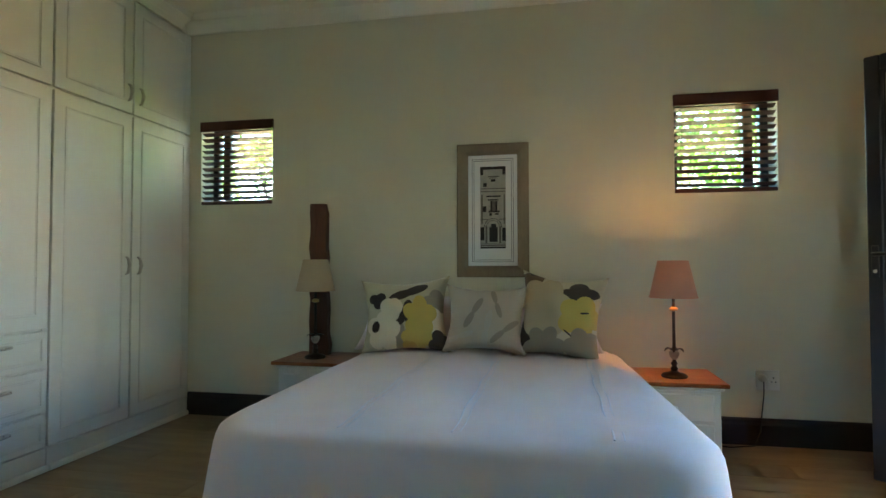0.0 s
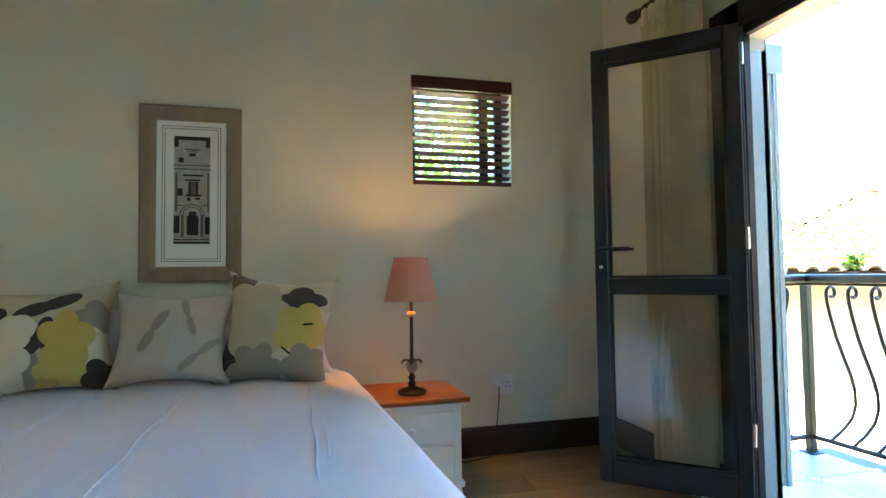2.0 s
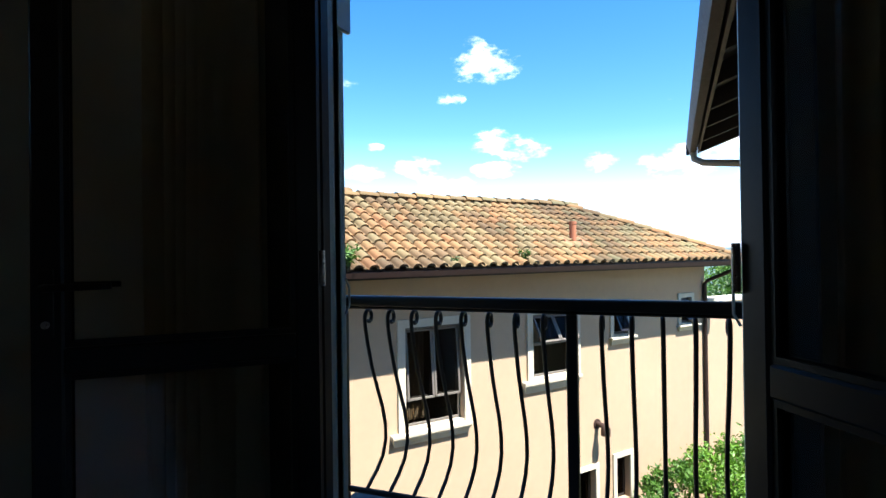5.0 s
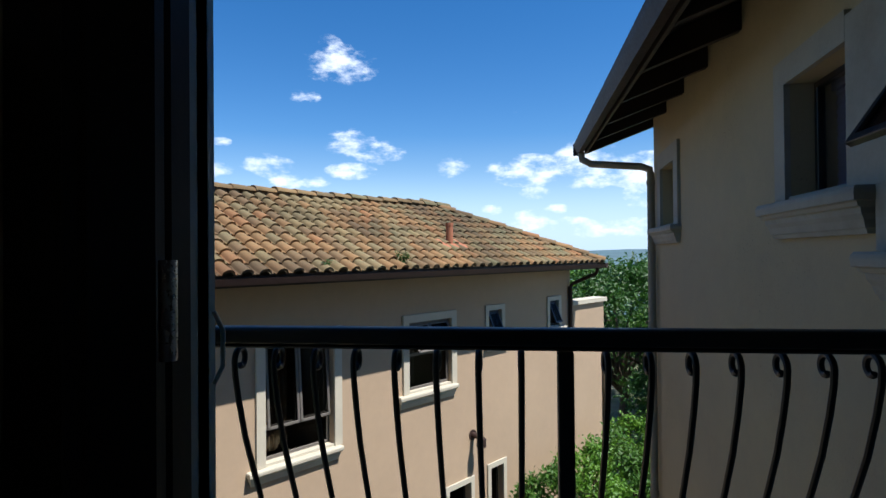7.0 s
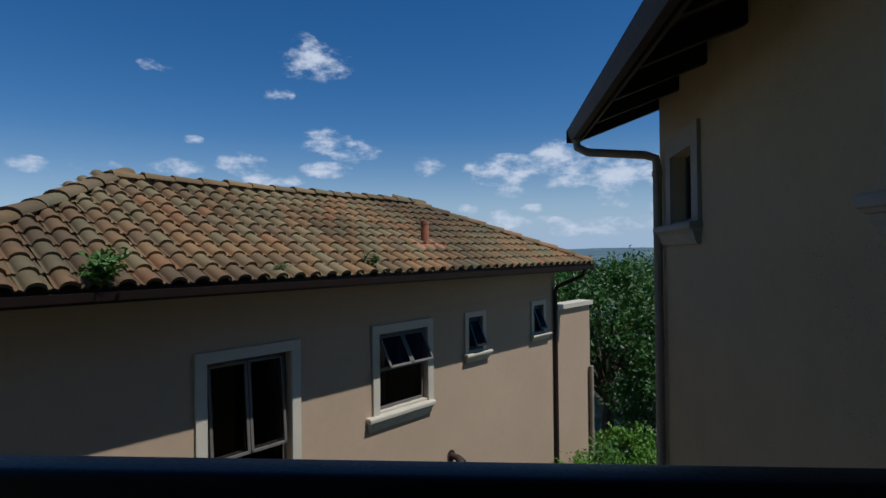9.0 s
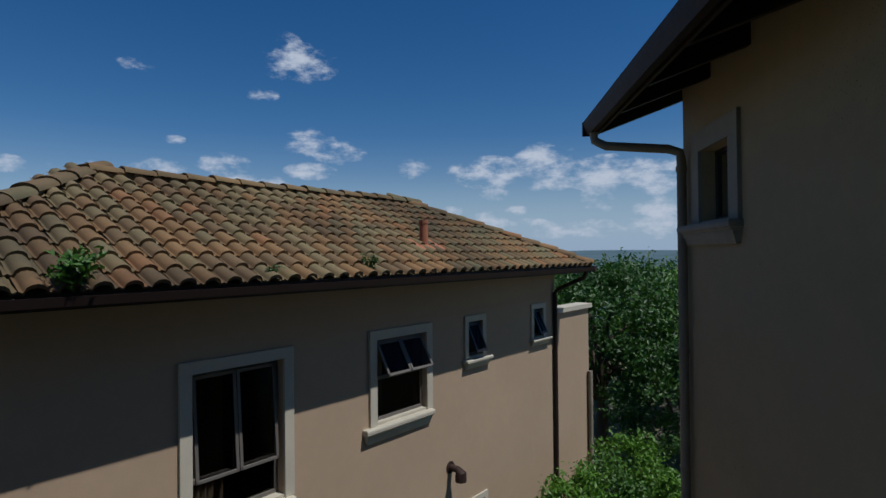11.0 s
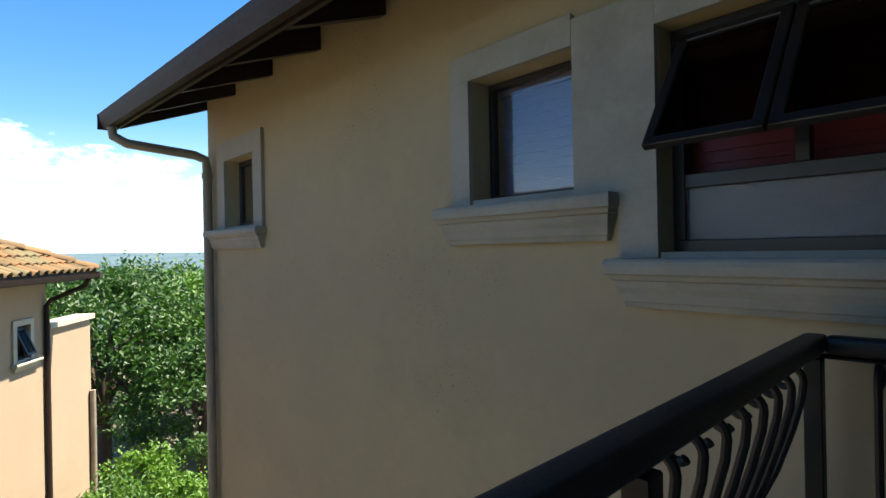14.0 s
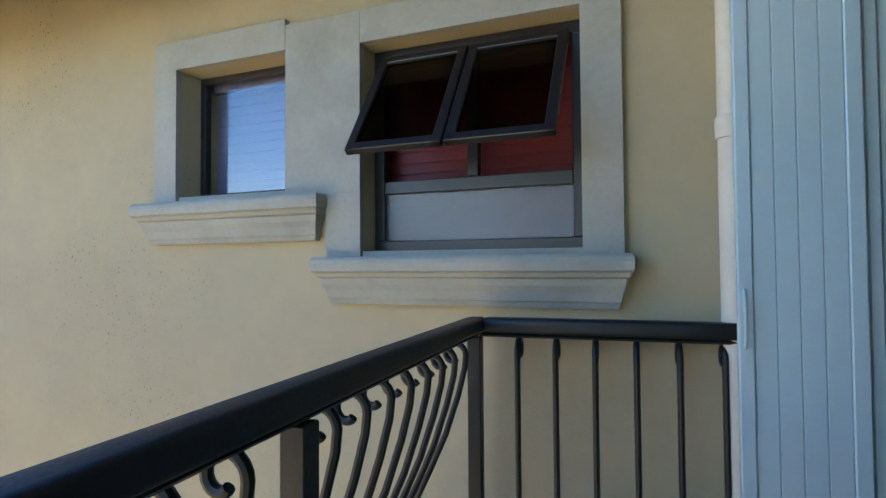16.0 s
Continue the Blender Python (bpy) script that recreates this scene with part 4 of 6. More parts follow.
cushion("scatter_cushion", pose(1.93, 4.22, BZ + 0.205, -17, -3, 6), 0.56, 0.48, 0.17, FLORAL_A, "yellow and ivory floral scatter cushion upright on the bed")
cushion("scatter_cushion", pose(2.42, 4.20, BZ + 0.195, -17, 1, -2), 0.50, 0.42, 0.17, TAUPE_CLOTH, "taupe scatter cushion with a faint leaf pattern, upright on the bed")
cushion("scatter_cushion", pose(2.85, 4.20, BZ + 0.215, -17, 5, -9), 0.50, 0.52, 0.17, FLORAL_B, "floral scatter cushion with large yellow blooms, leaning on the pillows")
cushion("pillow", pose(1.92, 4.40, BZ + 0.15, -26, 2, 0), 0.70, 0.42, 0.15, PILLOW_WHITE, "white cotton pillow leaning behind the scatter cushions", "pillow", "pillows")
cushion("pillow", pose(2.78, 4.40, BZ + 0.10, -40, -3, 0), 0.68, 0.40, 0.17, PILLOW_WHITE, "white cotton pillow leaning behind the scatter cushions", "pillow", "pillows")


# ---- bedside tables and lamps ----
def bedside(x, y0, label, top=0.445):
    """x: its middle, y0: its front."""
    w, d = 0.46, 0.38
    t = thing("bedside_table", (x, y0 + d / 2, FZ), label, "bedside table", "bedside tables")
    x0, x1, y1 = x - w / 2, x + w / 2, y0 + d
    part("top", bx(B(), x0 - 0.035, x1 + 0.035, y0 - 0.035, y1 + 0.02, top - 0.022, top, 0.006, seg=2), PINE, t, "orange-stained pine top")
    part("top_moulding", bx(B(), x0 - 0.015, x1 + 0.015, y0 - 0.015, y1, top - 0.042, top - 0.0225, 0.006), CREAM_WOOD, t)
    part("body", bx(B(), x0, x1, y0, y1, FZ + 0.10, top - 0.043, 0.004), CREAM_WOOD, t)
    for z0, z1 in ((0.215, 0.355), (0.062, 0.203)):
        dr = part("drawer", bx(B(), x0 + 0.035, x1 - 0.035, y0 - 0.012, y0 + 0.001, z0, z1, 0.005), CREAM_WOOD, t)
        part("knob", lathe(B(), [(0.006, 0), (0.006, 0.012), (0.014, 0.02), (0.016, 0.028), (0.010, 0.036)], 14, Matrix.Translation((x, y0 - 0.012, (z0 + z1) / 2)) @ Matrix.Rotation(radians(90), 4, "X")), CREAM_WOOD, dr, "turned round knob", smooth=True)
    part("plinth", bx(B(), x0 - 0.012, x1 + 0.012, y0 - 0.012, y1, FZ + 0.075, FZ + 0.105, 0.006), CREAM_WOOD, t)
    for xx in (x0 + 0.03, x1 - 0.03):
        for yy in (y0 + 0.03, y1 - 0.04):
            part("bun_foot", lathe(B(), [(0.022, 0), (0.036, 0.012), (0.042, 0.035), (0.036, 0.06), (0.024, 0.075)], 16, Matrix.Translation((xx, yy, FZ))), CREAM_WOOD, t, smooth=True)


bedside(3.415, 4.0, "cream-painted bedside table with pine top and two drawers", 0.415)
bedside(1.375, 4.13, "cream-painted bedside table with pine top beside the bed", 0.43)


def table_lamp(m, cloth, label, lit):
    l = thing("table_lamp", m, label, "table lamp", "bedside lamps", local=True)
    part("foot", lathe(B(), [(0.066, 0), (0.068, 0.008), (0.058, 0.018), (0.030, 0.026), (0.016, 0.034)], 28), BRONZE, l, smooth=True)
    part("baluster", lathe(B(), [(0.013, 0.03), (0.019, 0.045), (0.012, 0.06), (0.018, 0.072), (0.010, 0.085), (0.010, 0.095)], 18), BRONZE, l, smooth=True)
    part("cup", lathe(B(), [(0.011, 0.093), (0.021, 0.105), (0.027, 0.122), (0.026, 0.135), (0.012, 0.142)], 20), GLAZE, l, "grey glazed cup", smooth=True)
    for k in range(6):
        a = 2 * math.pi * k / 6 + 0.3
        c, s = math.cos(a), math.sin(a)
        bm = B()
        rows = []
        for r, z, w in ((0.008, 0.138, 0.008), (0.024, 0.153, 0.013), (0.040, 0.155, 0.012), (0.052, 0.146, 0.006), (0.056, 0.138, 0.001)):
            rows.append(ring(bm, [(c * r - s * w, s * r + c * w, z - 0.002), (c * r, s * r, z), (c * r + s * w, s * r - c * w, z - 0.002)]))
        for p, q in zip(rows, rows[1:]):
            bridge(bm, p, q, False)
        bmesh.ops.solidify(bm, geom=bm.faces[:], thickness=0.0025)
        part("metal_leaf", bm, BRONZE, l, smooth=True)
    part("stem", lathe(B(), [(0.009, 0.14), (0.008, 0.30), (0.008, 0.49)], 14), BRONZE, l, smooth=True)
    part("collar", lathe(B(), [(0.009, 0.352), (0.020, 0.356), (0.023, 0.364), (0.020, 0.372), (0.009, 0.376)], 20), OLD_GOLD, l, "pale gold collar", smooth=True)
    part("lamp_holder", lathe(B(), [(0.014, 0.49), (0.016, 0.495), (0.016, 0.535), (0.010, 0.54)], 16), BRONZE, l, smooth=True)
    bulb = mat("bulb_glass_lit" if lit else "bulb_glass", (0.85, 0.82, 0.75), 0.3, var=0.0, bump=0.0)
    if lit:
        p = bulb.node_tree.nodes["Principled BSDF"]
        p.inputs["Emission Color"].default_value, p.inputs["Emission Strength"].default_value = (1.0, 0.58, 0.22, 1), 1.4
    part("bulb", lathe(B(), [(0.010, 0.54), (0.014, 0.55), (0.026, 0.575), (0.026, 0.588), (0.016, 0.603), (0.004, 0.607)], 18), bulb, l, smooth=True).visible_shadow = False
    r0, r1, z0, z1 = 0.122, 0.077, 0.425, 0.625
    part("shade", lathe(B(), [(r0, z0), (r0 + 0.0015, z0), (r1 + 0.0015, z1), (r1, z1), (r0, z0)], 44, cap=False), cloth, l, "tapered cloth shade", smooth=True)
    part("shade_trim", lathe(B(), [(r0 - 0.001, z0), (r0 + 0.003, z0), (r0 + 0.002, z0 + 0.008), (r0 - 0.001, z0 + 0.008), (r0 - 0.001, z0)], 44, cap=False), cloth, l, smooth=True)
    ringm = B()
    tube(ringm, [(-r1 + 0.002, 0, z1 - 0.012), (0, 0, z1 - 0.02), (r1 - 0.002, 0, z1 - 0.012)], 0.0015, 6)
    part("shade_carrier", ringm, BRONZE, l)
    part("rod", lathe(B(), [(0.003, 0.607), (0.003, 0.616)], 8), BRONZE, l)
    return l


LAMP = (3.448, 4.13, 0.415)
table_lamp(Matrix.Translation(LAMP), SHADE_GLOW, "lit bronze table lamp, its cloth shade coloured coral for the glow", True)
table_lamp(pose(1.325, 4.27, 0.43, 0, 0, 20), SHADE_CREAM, "unlit bronze table lamp with a cream cloth shade", False)
glow = new("lamp_glow", bpy.data.lights.new("lamp_glow", "POINT"))
glow.data.energy, glow.data.color, glow.data.shadow_soft_size = LAMP_WATTS, (1.0, 0.60, 0.24), 0.022
glow.location = (LAMP[0], LAMP[1], LAMP[2] + 0.582)

# rough timber sleeper on the far bedside table
bm = B()
rows = []
for j in range(15):
    z = 0.431 + 0.993 * j / 14
    w, d = 0.066 - 0.012 * j / 14 + 0.004 * math.sin(j * 2.1), 0.026 + 0.003 * math.sin(j * 1.3)
    ox = 1.302 - 0.01 * j / 14 + 0.004 * math.sin(j * 1.7)
    rows.append(ring(bm, [(ox - w, 4.40 - d, z), (ox - 0.3 * w, 4.395 - d - 0.004, z), (ox + w, 4.40 - d, z), (ox + w + 0.003 * math.sin(j * 3), 4.40 + d, z), (ox - w, 4.40 + d, z)]))
for a, b in zip(rows, rows[1:]):
    bridge(bm, a, b)
bm.faces.new(list(reversed(rows[0])))
bm.faces.new(rows[-1])
solid("timber_post", bm, DRIFTWOOD, "rough red-brown timber post standing on the bedside table", "timber post")

# ---- picture ----
pic = thing("framed_picture", (2.425, NY - 0.01, 0.94), "framed print of an old tower facade in a wide wooden frame", "picture")
PX0, PX1, PZ0, PZ1 = 2.188, 2.662, 0.938, 1.82
q = [(0, 0), (0, 0.022), (0.008, 0.030), (0.05, 0.026), (0.066, 0.018), (0.075, 0.010), (0.075, 0)]
for a0, a1, put in ((PX0, PX1, lambda a, p, h: (min(max(a, PX0 + p), PX1 - p), NY - h, PZ1 - p)), (PX0, PX1, lambda a, p, h: (min(max(a, PX0 + p), PX1 - p), NY - h, PZ0 + p)),
                    (PZ0, PZ1, lambda a, p, h: (PX0 + p, NY - h, min(max(a, PZ0 + p), PZ1 - p))), (PZ0, PZ1, lambda a, p, h: (PX1 - p, NY - h, min(max(a, PZ0 + p), PZ1 - p)))):
    part("frame_member", prism(B(), q, a0, a1, put), FRAME_WOOD, pic)
part("mount", bx(B(), PX0 + 0.07, PX1 - 0.07, NY - 0.008, NY - 0.002, PZ0 + 0.07, PZ1 - 0.07), PAPER, pic, "white mount board")
mb = B()
for k in (0.10, 0.112):
    for r in ((PX0 + k, PX1 - k, PZ0 + k, PZ0 + k + 0.003), (PX0 + k, PX1 - k, PZ1 - k - 0.003, PZ1 - k), (PX0 + k, PX0 + k + 0.003, PZ0 + k, PZ1 - k), (PX1 - k - 0.003, PX1 - k, PZ0 + k, PZ1 - k)):
        bx(mb, r[0], r[1], NY - 0.0092, NY - 0.008, r[2], r[3])
part("mount_line", mb, INK_GREY, pic)
QX0, QX1, QZ0, QZ1 = 2.343, 2.511, 1.127, 1.668
part("print", bx(B(), QX0, QX1, NY - 0.0098, NY - 0.0085, QZ0, QZ1), PRINT, pic, "grey engraving of a tower")
ink, grey = B(), B()
YI = NY - 0.0108


def mark(bm, u0, u1, v0, v1):
    w, h = QX1 - QX0, QZ1 - QZ0
    bx(bm, QX0 + u0 * w, QX0 + u1 * w, YI, YI + 0.0009, QZ0 + v0 * h, QZ0 + v1 * h)


for r in ((0, 1, 0.965, 1), (0, 0.12, 0.90, 0.965), (0.88, 1, 0.90, 0.965), (0.42, 0.60, 0.815, 0.845), (0.12, 0.26, 0.755, 0.80), (0.30, 0.72, 0.585, 0.60), (0.24, 0.80, 0.628, 0.645), (0.10, 0.24, 0.445, 0.515), (0.36, 0.68, 0.08, 0.26),
          (0.42, 0.62, 0.26, 0.30), (0, 1, 0, 0.02), (0, 1, 0.035, 0.045), (0.0, 0.16, 0.10, 0.26), (0.86, 1, 0.09, 0.25), (0.40, 0.47, 0.46, 0.58), (0.60, 0.67, 0.46, 0.58), (0.33, 0.76, 0.44, 0.46), (0.36, 0.46, 0.40, 0.43), (0.58, 0.72, 0.41, 0.43)):
    q = B()
    mark(q, *r)
    part("engraved_opening", q, INK, pic)
for r in ((0, 1, 0.69, 0.70), (0, 1, 0.725, 0.735), (0.30, 0.74, 0.87, 0.885), (0.36, 0.68, 0.855, 0.862), (0.47, 0.60, 0.46, 0.58), (0.04, 0.10, 0.30, 0.66), (0.92, 0.97, 0.30, 0.66), (0.20, 0.28, 0.06, 0.27), (0.74, 0.82, 0.06, 0.27), (0, 1, 0.06, 0.065), (0.0, 0.3, 0.35, 0.36), (0.75, 1, 0.35, 0.36)):
    mark(grey, *r)
cxp, czp = 0.5 * (QX0 + QX1), QZ0 + 0.26 * (QZ1 - QZ0)
for r in (0.044, 0.056):
    for k in range(14):
        a0 = math.pi * k / 14
        m = Matrix.Translation((cxp + r * math.cos(a0 + 0.11), YI + 0.0004, czp + r * math.sin(a0 + 0.11))) @ Matrix.Rotation(-(a0 + 0.11), 4, "Y")
        bx(ink if r > 0.05 else grey, -0.002, 0.002, -0.0004, 0.0004, -r * 0.10, r * 0.10, m=m)
part("engraved_arch", ink, INK, pic, "dark engraved arch")
part("print_shading", grey, INK_GREY, pic, "grey engraved lines")

# ---- socket ----
so = thing("wall_socket", (4.09, NY - 0.005, 0.35), "white double wall socket with one plug and black cable", "socket")
part("plate", bx(B(), 4.025, 4.155, NY - 0.010, NY - 0.0005, 0.285, 0.405, 0.003), PLASTIC, so)
part("plate_insert", bx(B(), 4.095, 4.145, NY - 0.0125, NY - 0.0101, 0.300, 0.390, 0.002), PLASTIC, so)
for dx, dz in ((0, 0.02), (-0.012, -0.004), (0.012, -0.004)):
    part("pin_hole", lathe(B(), [(0.004, 0), (0.004, 0.001)], 10, Matrix.Translation((4.12 + dx, NY - 0.0125, 0.34 + dz)) @ Matrix.Rotation(radians(90), 4, "X")), BLACK_RUBBER, so)
pl = thing("plug", (4.055, NY - 0.03, 0.34), "white plug with black cable in the wall socket", "plug")
part("plug_body", lathe(B(), [(0.024, 0), (0.024, 0.02), (0.018, 0.032), (0.010, 0.036)], 18, Matrix.Translation((4.058, NY - 0.0105, 0.34)) @ Matrix.Rotation(radians(90), 4, "X")), PLASTIC, pl, smooth=True)
part("cable", tube(B(), [(4.058, NY - 0.04, 0.328), (4.056, NY - 0.045, 0.25), (4.045, NY - 0.035, 0.12), (4.035, NY - 0.034, 0.02), (4.0, NY - 0.05, FZ + 0.006), (3.85, NY - 0.1, FZ + 0.005), (3.74, NY - 0.06, FZ + 0.005)], 0.0032, 8), BLACK_RUBBER, pl, smooth=True)

so.location.x -= 0.024
pl.location.x -= 0.024
so.location.z -= 0.018

# ---- balcony ----
BF = -0.085
RX, RYN, RYM, RYS = 5.935, 4.176, 3.085, 2.04     # handrail lines
bal = thing("balcony_floor", (5.5, 3.0, BF), "grey tiled balcony floor with small pale blue corner tiles", "balcony floor", kind="structure")
part("slab", bx(B(), OX, RX + 0.04, WY + 0.005, RYN + 0.05, BF - 0.22, BF - 0.009), STUCCO, bal)
part("grout_bed", bx(B(), OX + 0.001, RX + 0.038, WY + 0.007, RYN + 0.048, BF - 0.0089, BF - 0.004), GROUT, bal)


def railing():
    r = thing("balcony_railing", (RX, 3.0, BF), "black wrought-iron balcony railing with bellied scroll balusters", "railing")
    corners = [(OX + 0.02, RYN), (RX, RYN), (RX, RYS), (OX + 0.02, RYS)]
    for (xa, ya), (xb, yb) in zip(corners, corners[1:]):
        for nm, z0, z1, hw in (("handrail", 0.884, 0.933, 0.03), ("bottom_bar", -0.005, 0.02, 0.012), ("top_bar", 0.870, 0.883, 0.014)):
            q = bx(B(), min(xa, xb) - (hw if xa == xb else 0), max(xa, xb) + (hw if xa == xb else -hw if max(xa, xb) == RX else 0), min(ya, yb) - hw, max(ya, yb) + hw, z0, z1, min(0.012, hw * 0.45), seg=3 if nm == "handrail" else 1)
            part(nm, q, IRON, r, smooth=nm == "handrail")
    half = RYM
    for x, y in ((RX, RYN), (RX, half), (RX, RYS)):
        part("post", bx(B(), x - 0.022, x + 0.022, y - 0.022, y + 0.022, BF - 0.003, 0.869, 0.003), IRON, r)
        part("post_foot", bx(B(), x - 0.045, x + 0.045, y - 0.045, y + 0.045, BF - 0.003, BF + 0.006, 0.002), IRON, r)
    prof = [(0.0, 0.845), (0.004, 0.785), (0.026, 0.70), (0.066, 0.58), (0.120, 0.46), (0.168, 0.36), (0.196, 0.27), (0.198, 0.19), (0.165, 0.12), (0.10, 0.068), (0.035, 0.035), (0.0, 0.016)]
    scroll = []
    for k in range(19):
        rad = 0.014 + 0.024 * min(1.0, k / 13)
        scroll.append((0.038 - rad * math.cos(radians(17.0 * (18 - k))), 0.824 + rad * math.sin(radians(17.0 * (18 - k)))))
    path = scroll + prof[1:]
    first = {}
    for out, at in [((1, 0), (RX, RYN - (RYN - half) * k / 9)) for k in range(1, 9)] + [((1, 0), (RX, half - (half - RYS) * k / 9)) for k in range(1, 9)] + \
            [((0, -1), (RX - 0.018 - 0.121 * k, RYS)) for k in range(1, 7)] + [((0, 1), (RX - 0.14 * k, RYN)) for k in range(1, 7)]:
        if out not in first:
            line = path if out != (0, -1) else scroll + [(0.0, z) for o, z in prof[1:]]
            bm = tube(B(), [(out[0] * o, out[1] * o, z) for o, z in line], 0.0095, 8)
            first[out] = mesh_of("baluster", bm, IRON, True)
        ob = new("baluster", first[out])
        ob.parent = r
        ob.location = Vector((at[0], at[1], 0)) - Vector((RX, 3.0, BF))
    # the railing stands a little out of square with the house
    turn = Matrix.Translation((RX, RYS, 0)) @ Matrix.Rotation(radians(4), 4, "Z") @ Matrix.Translation((-RX, -RYS, 0))
    r.matrix_basis = turn @ r.matrix_basis


railing()

# ---- the wing beside the balcony ----
WXE = 11.05                     # its far corner
W1, W2, W3 = (9.92, 10.56, 1.42, 2.02), (6.775, 7.366, 1.41, 1.985), (5.597, 6.425, 1.155, 1.96)
solid("wall_wing", holed(B(), OX - 0.4, WXE, -4.4, 2.80, WY - 0.24, WY, (W1, W2, W3), lambda u, t, z: (u, t, z)), STUCCO, "cream plastered wall of the wing beside the balcony", "wall", kind="structure")
solid("wall_wing_end", bx(B(), WXE - 0.24, WXE, -4.5, WY - 0.241, -4.4, 2.66), STUCCO, "cream plastered end wall of the wing", "wall", kind="structure")
solid("wall_wing_back", bx(B(), OX - 0.4, WXE, -4.75, -4.51, -4.4, 2.66), STUCCO, "plain plastered back wall of the wing", "wall", kind="structure")
solid("wing_ceiling", bx(B(), OX - 0.4, WXE - 0.25, -4.5, WY - 0.245, 2.5, 2.6), CEIL_PAINT, "plain ceiling inside the wing", "ceiling", kind="structure")
solid("wing_floor", bx(B(), OX - 0.4, WXE - 0.25, -4.5, WY - 0.245, -0.3, -0.1), GROUT, "plain floor inside the wing", "floor", kind="structure")


def moulded_sill(u0, u1, z0, z1, proj, put):
    """A moulded sill with returned ends: a stack of rounded courses."""
    bm = B()
    h = z1 - z0
    prof = ((0.0, 0.30), (0.10, 0.36), (0.13, 0.42), (0.30, 0.50), (0.42, 0.62), (0.55, 0.66), (0.58, 0.80), (0.66, 0.86), (0.70, 1.0), (0.86, 1.03), (0.94, 1.0), (1.0, 0.92))
    rows = []
    for v, o in prof:
        p = proj * o
        z = z0 + h * v
        rows.append(ring(bm, [put(u0 - p * 0.75 + proj * 0.3, 0.0, z), put(u0 - p * 0.75 + proj * 0.3, p, z), put(u1 + p * 0.75 - proj * 0.3, p, z), put(u1 + p * 0.75 - proj * 0.3, 0.0, z)]))
    for a, b in zip(rows, rows[1:]):
        bridge(bm, a, b)
    bm.faces.new(list(reversed(rows[0])))
    bm.faces.new(rows[-1])
    bmesh.ops.recalc_face_normals(bm, faces=bm.faces[:])
    return bm


def surround_bars(u0, u1, z0, z1, w, t, put, sides="ltr"):
    """Flat raised bands round an opening."""
    out = []
    def bar(a, b, c, d):
        bm = bx(B(), a, b, 0, t, c, d, 0.001)
        for v in bm.verts:
            v.co = put(v.co.x, v.co.y, v.co.z)
        bmesh.ops.recalc_face_normals(bm, faces=bm.faces[:])
        out.append(bm)
    if "l" in sides:
        bar(u0 - w, u0, z0, z1)
    if "r" in sides:
        bar(u1, u1 + w, z0, z1)
    bar(u0 - (w if "l" in sides else 0), u1 + (w if "r" in sides else 0), z1 + 0.0002, z1 + w)
    return out


def put_wing(u, t, z):
    return (u, WY + t, z)


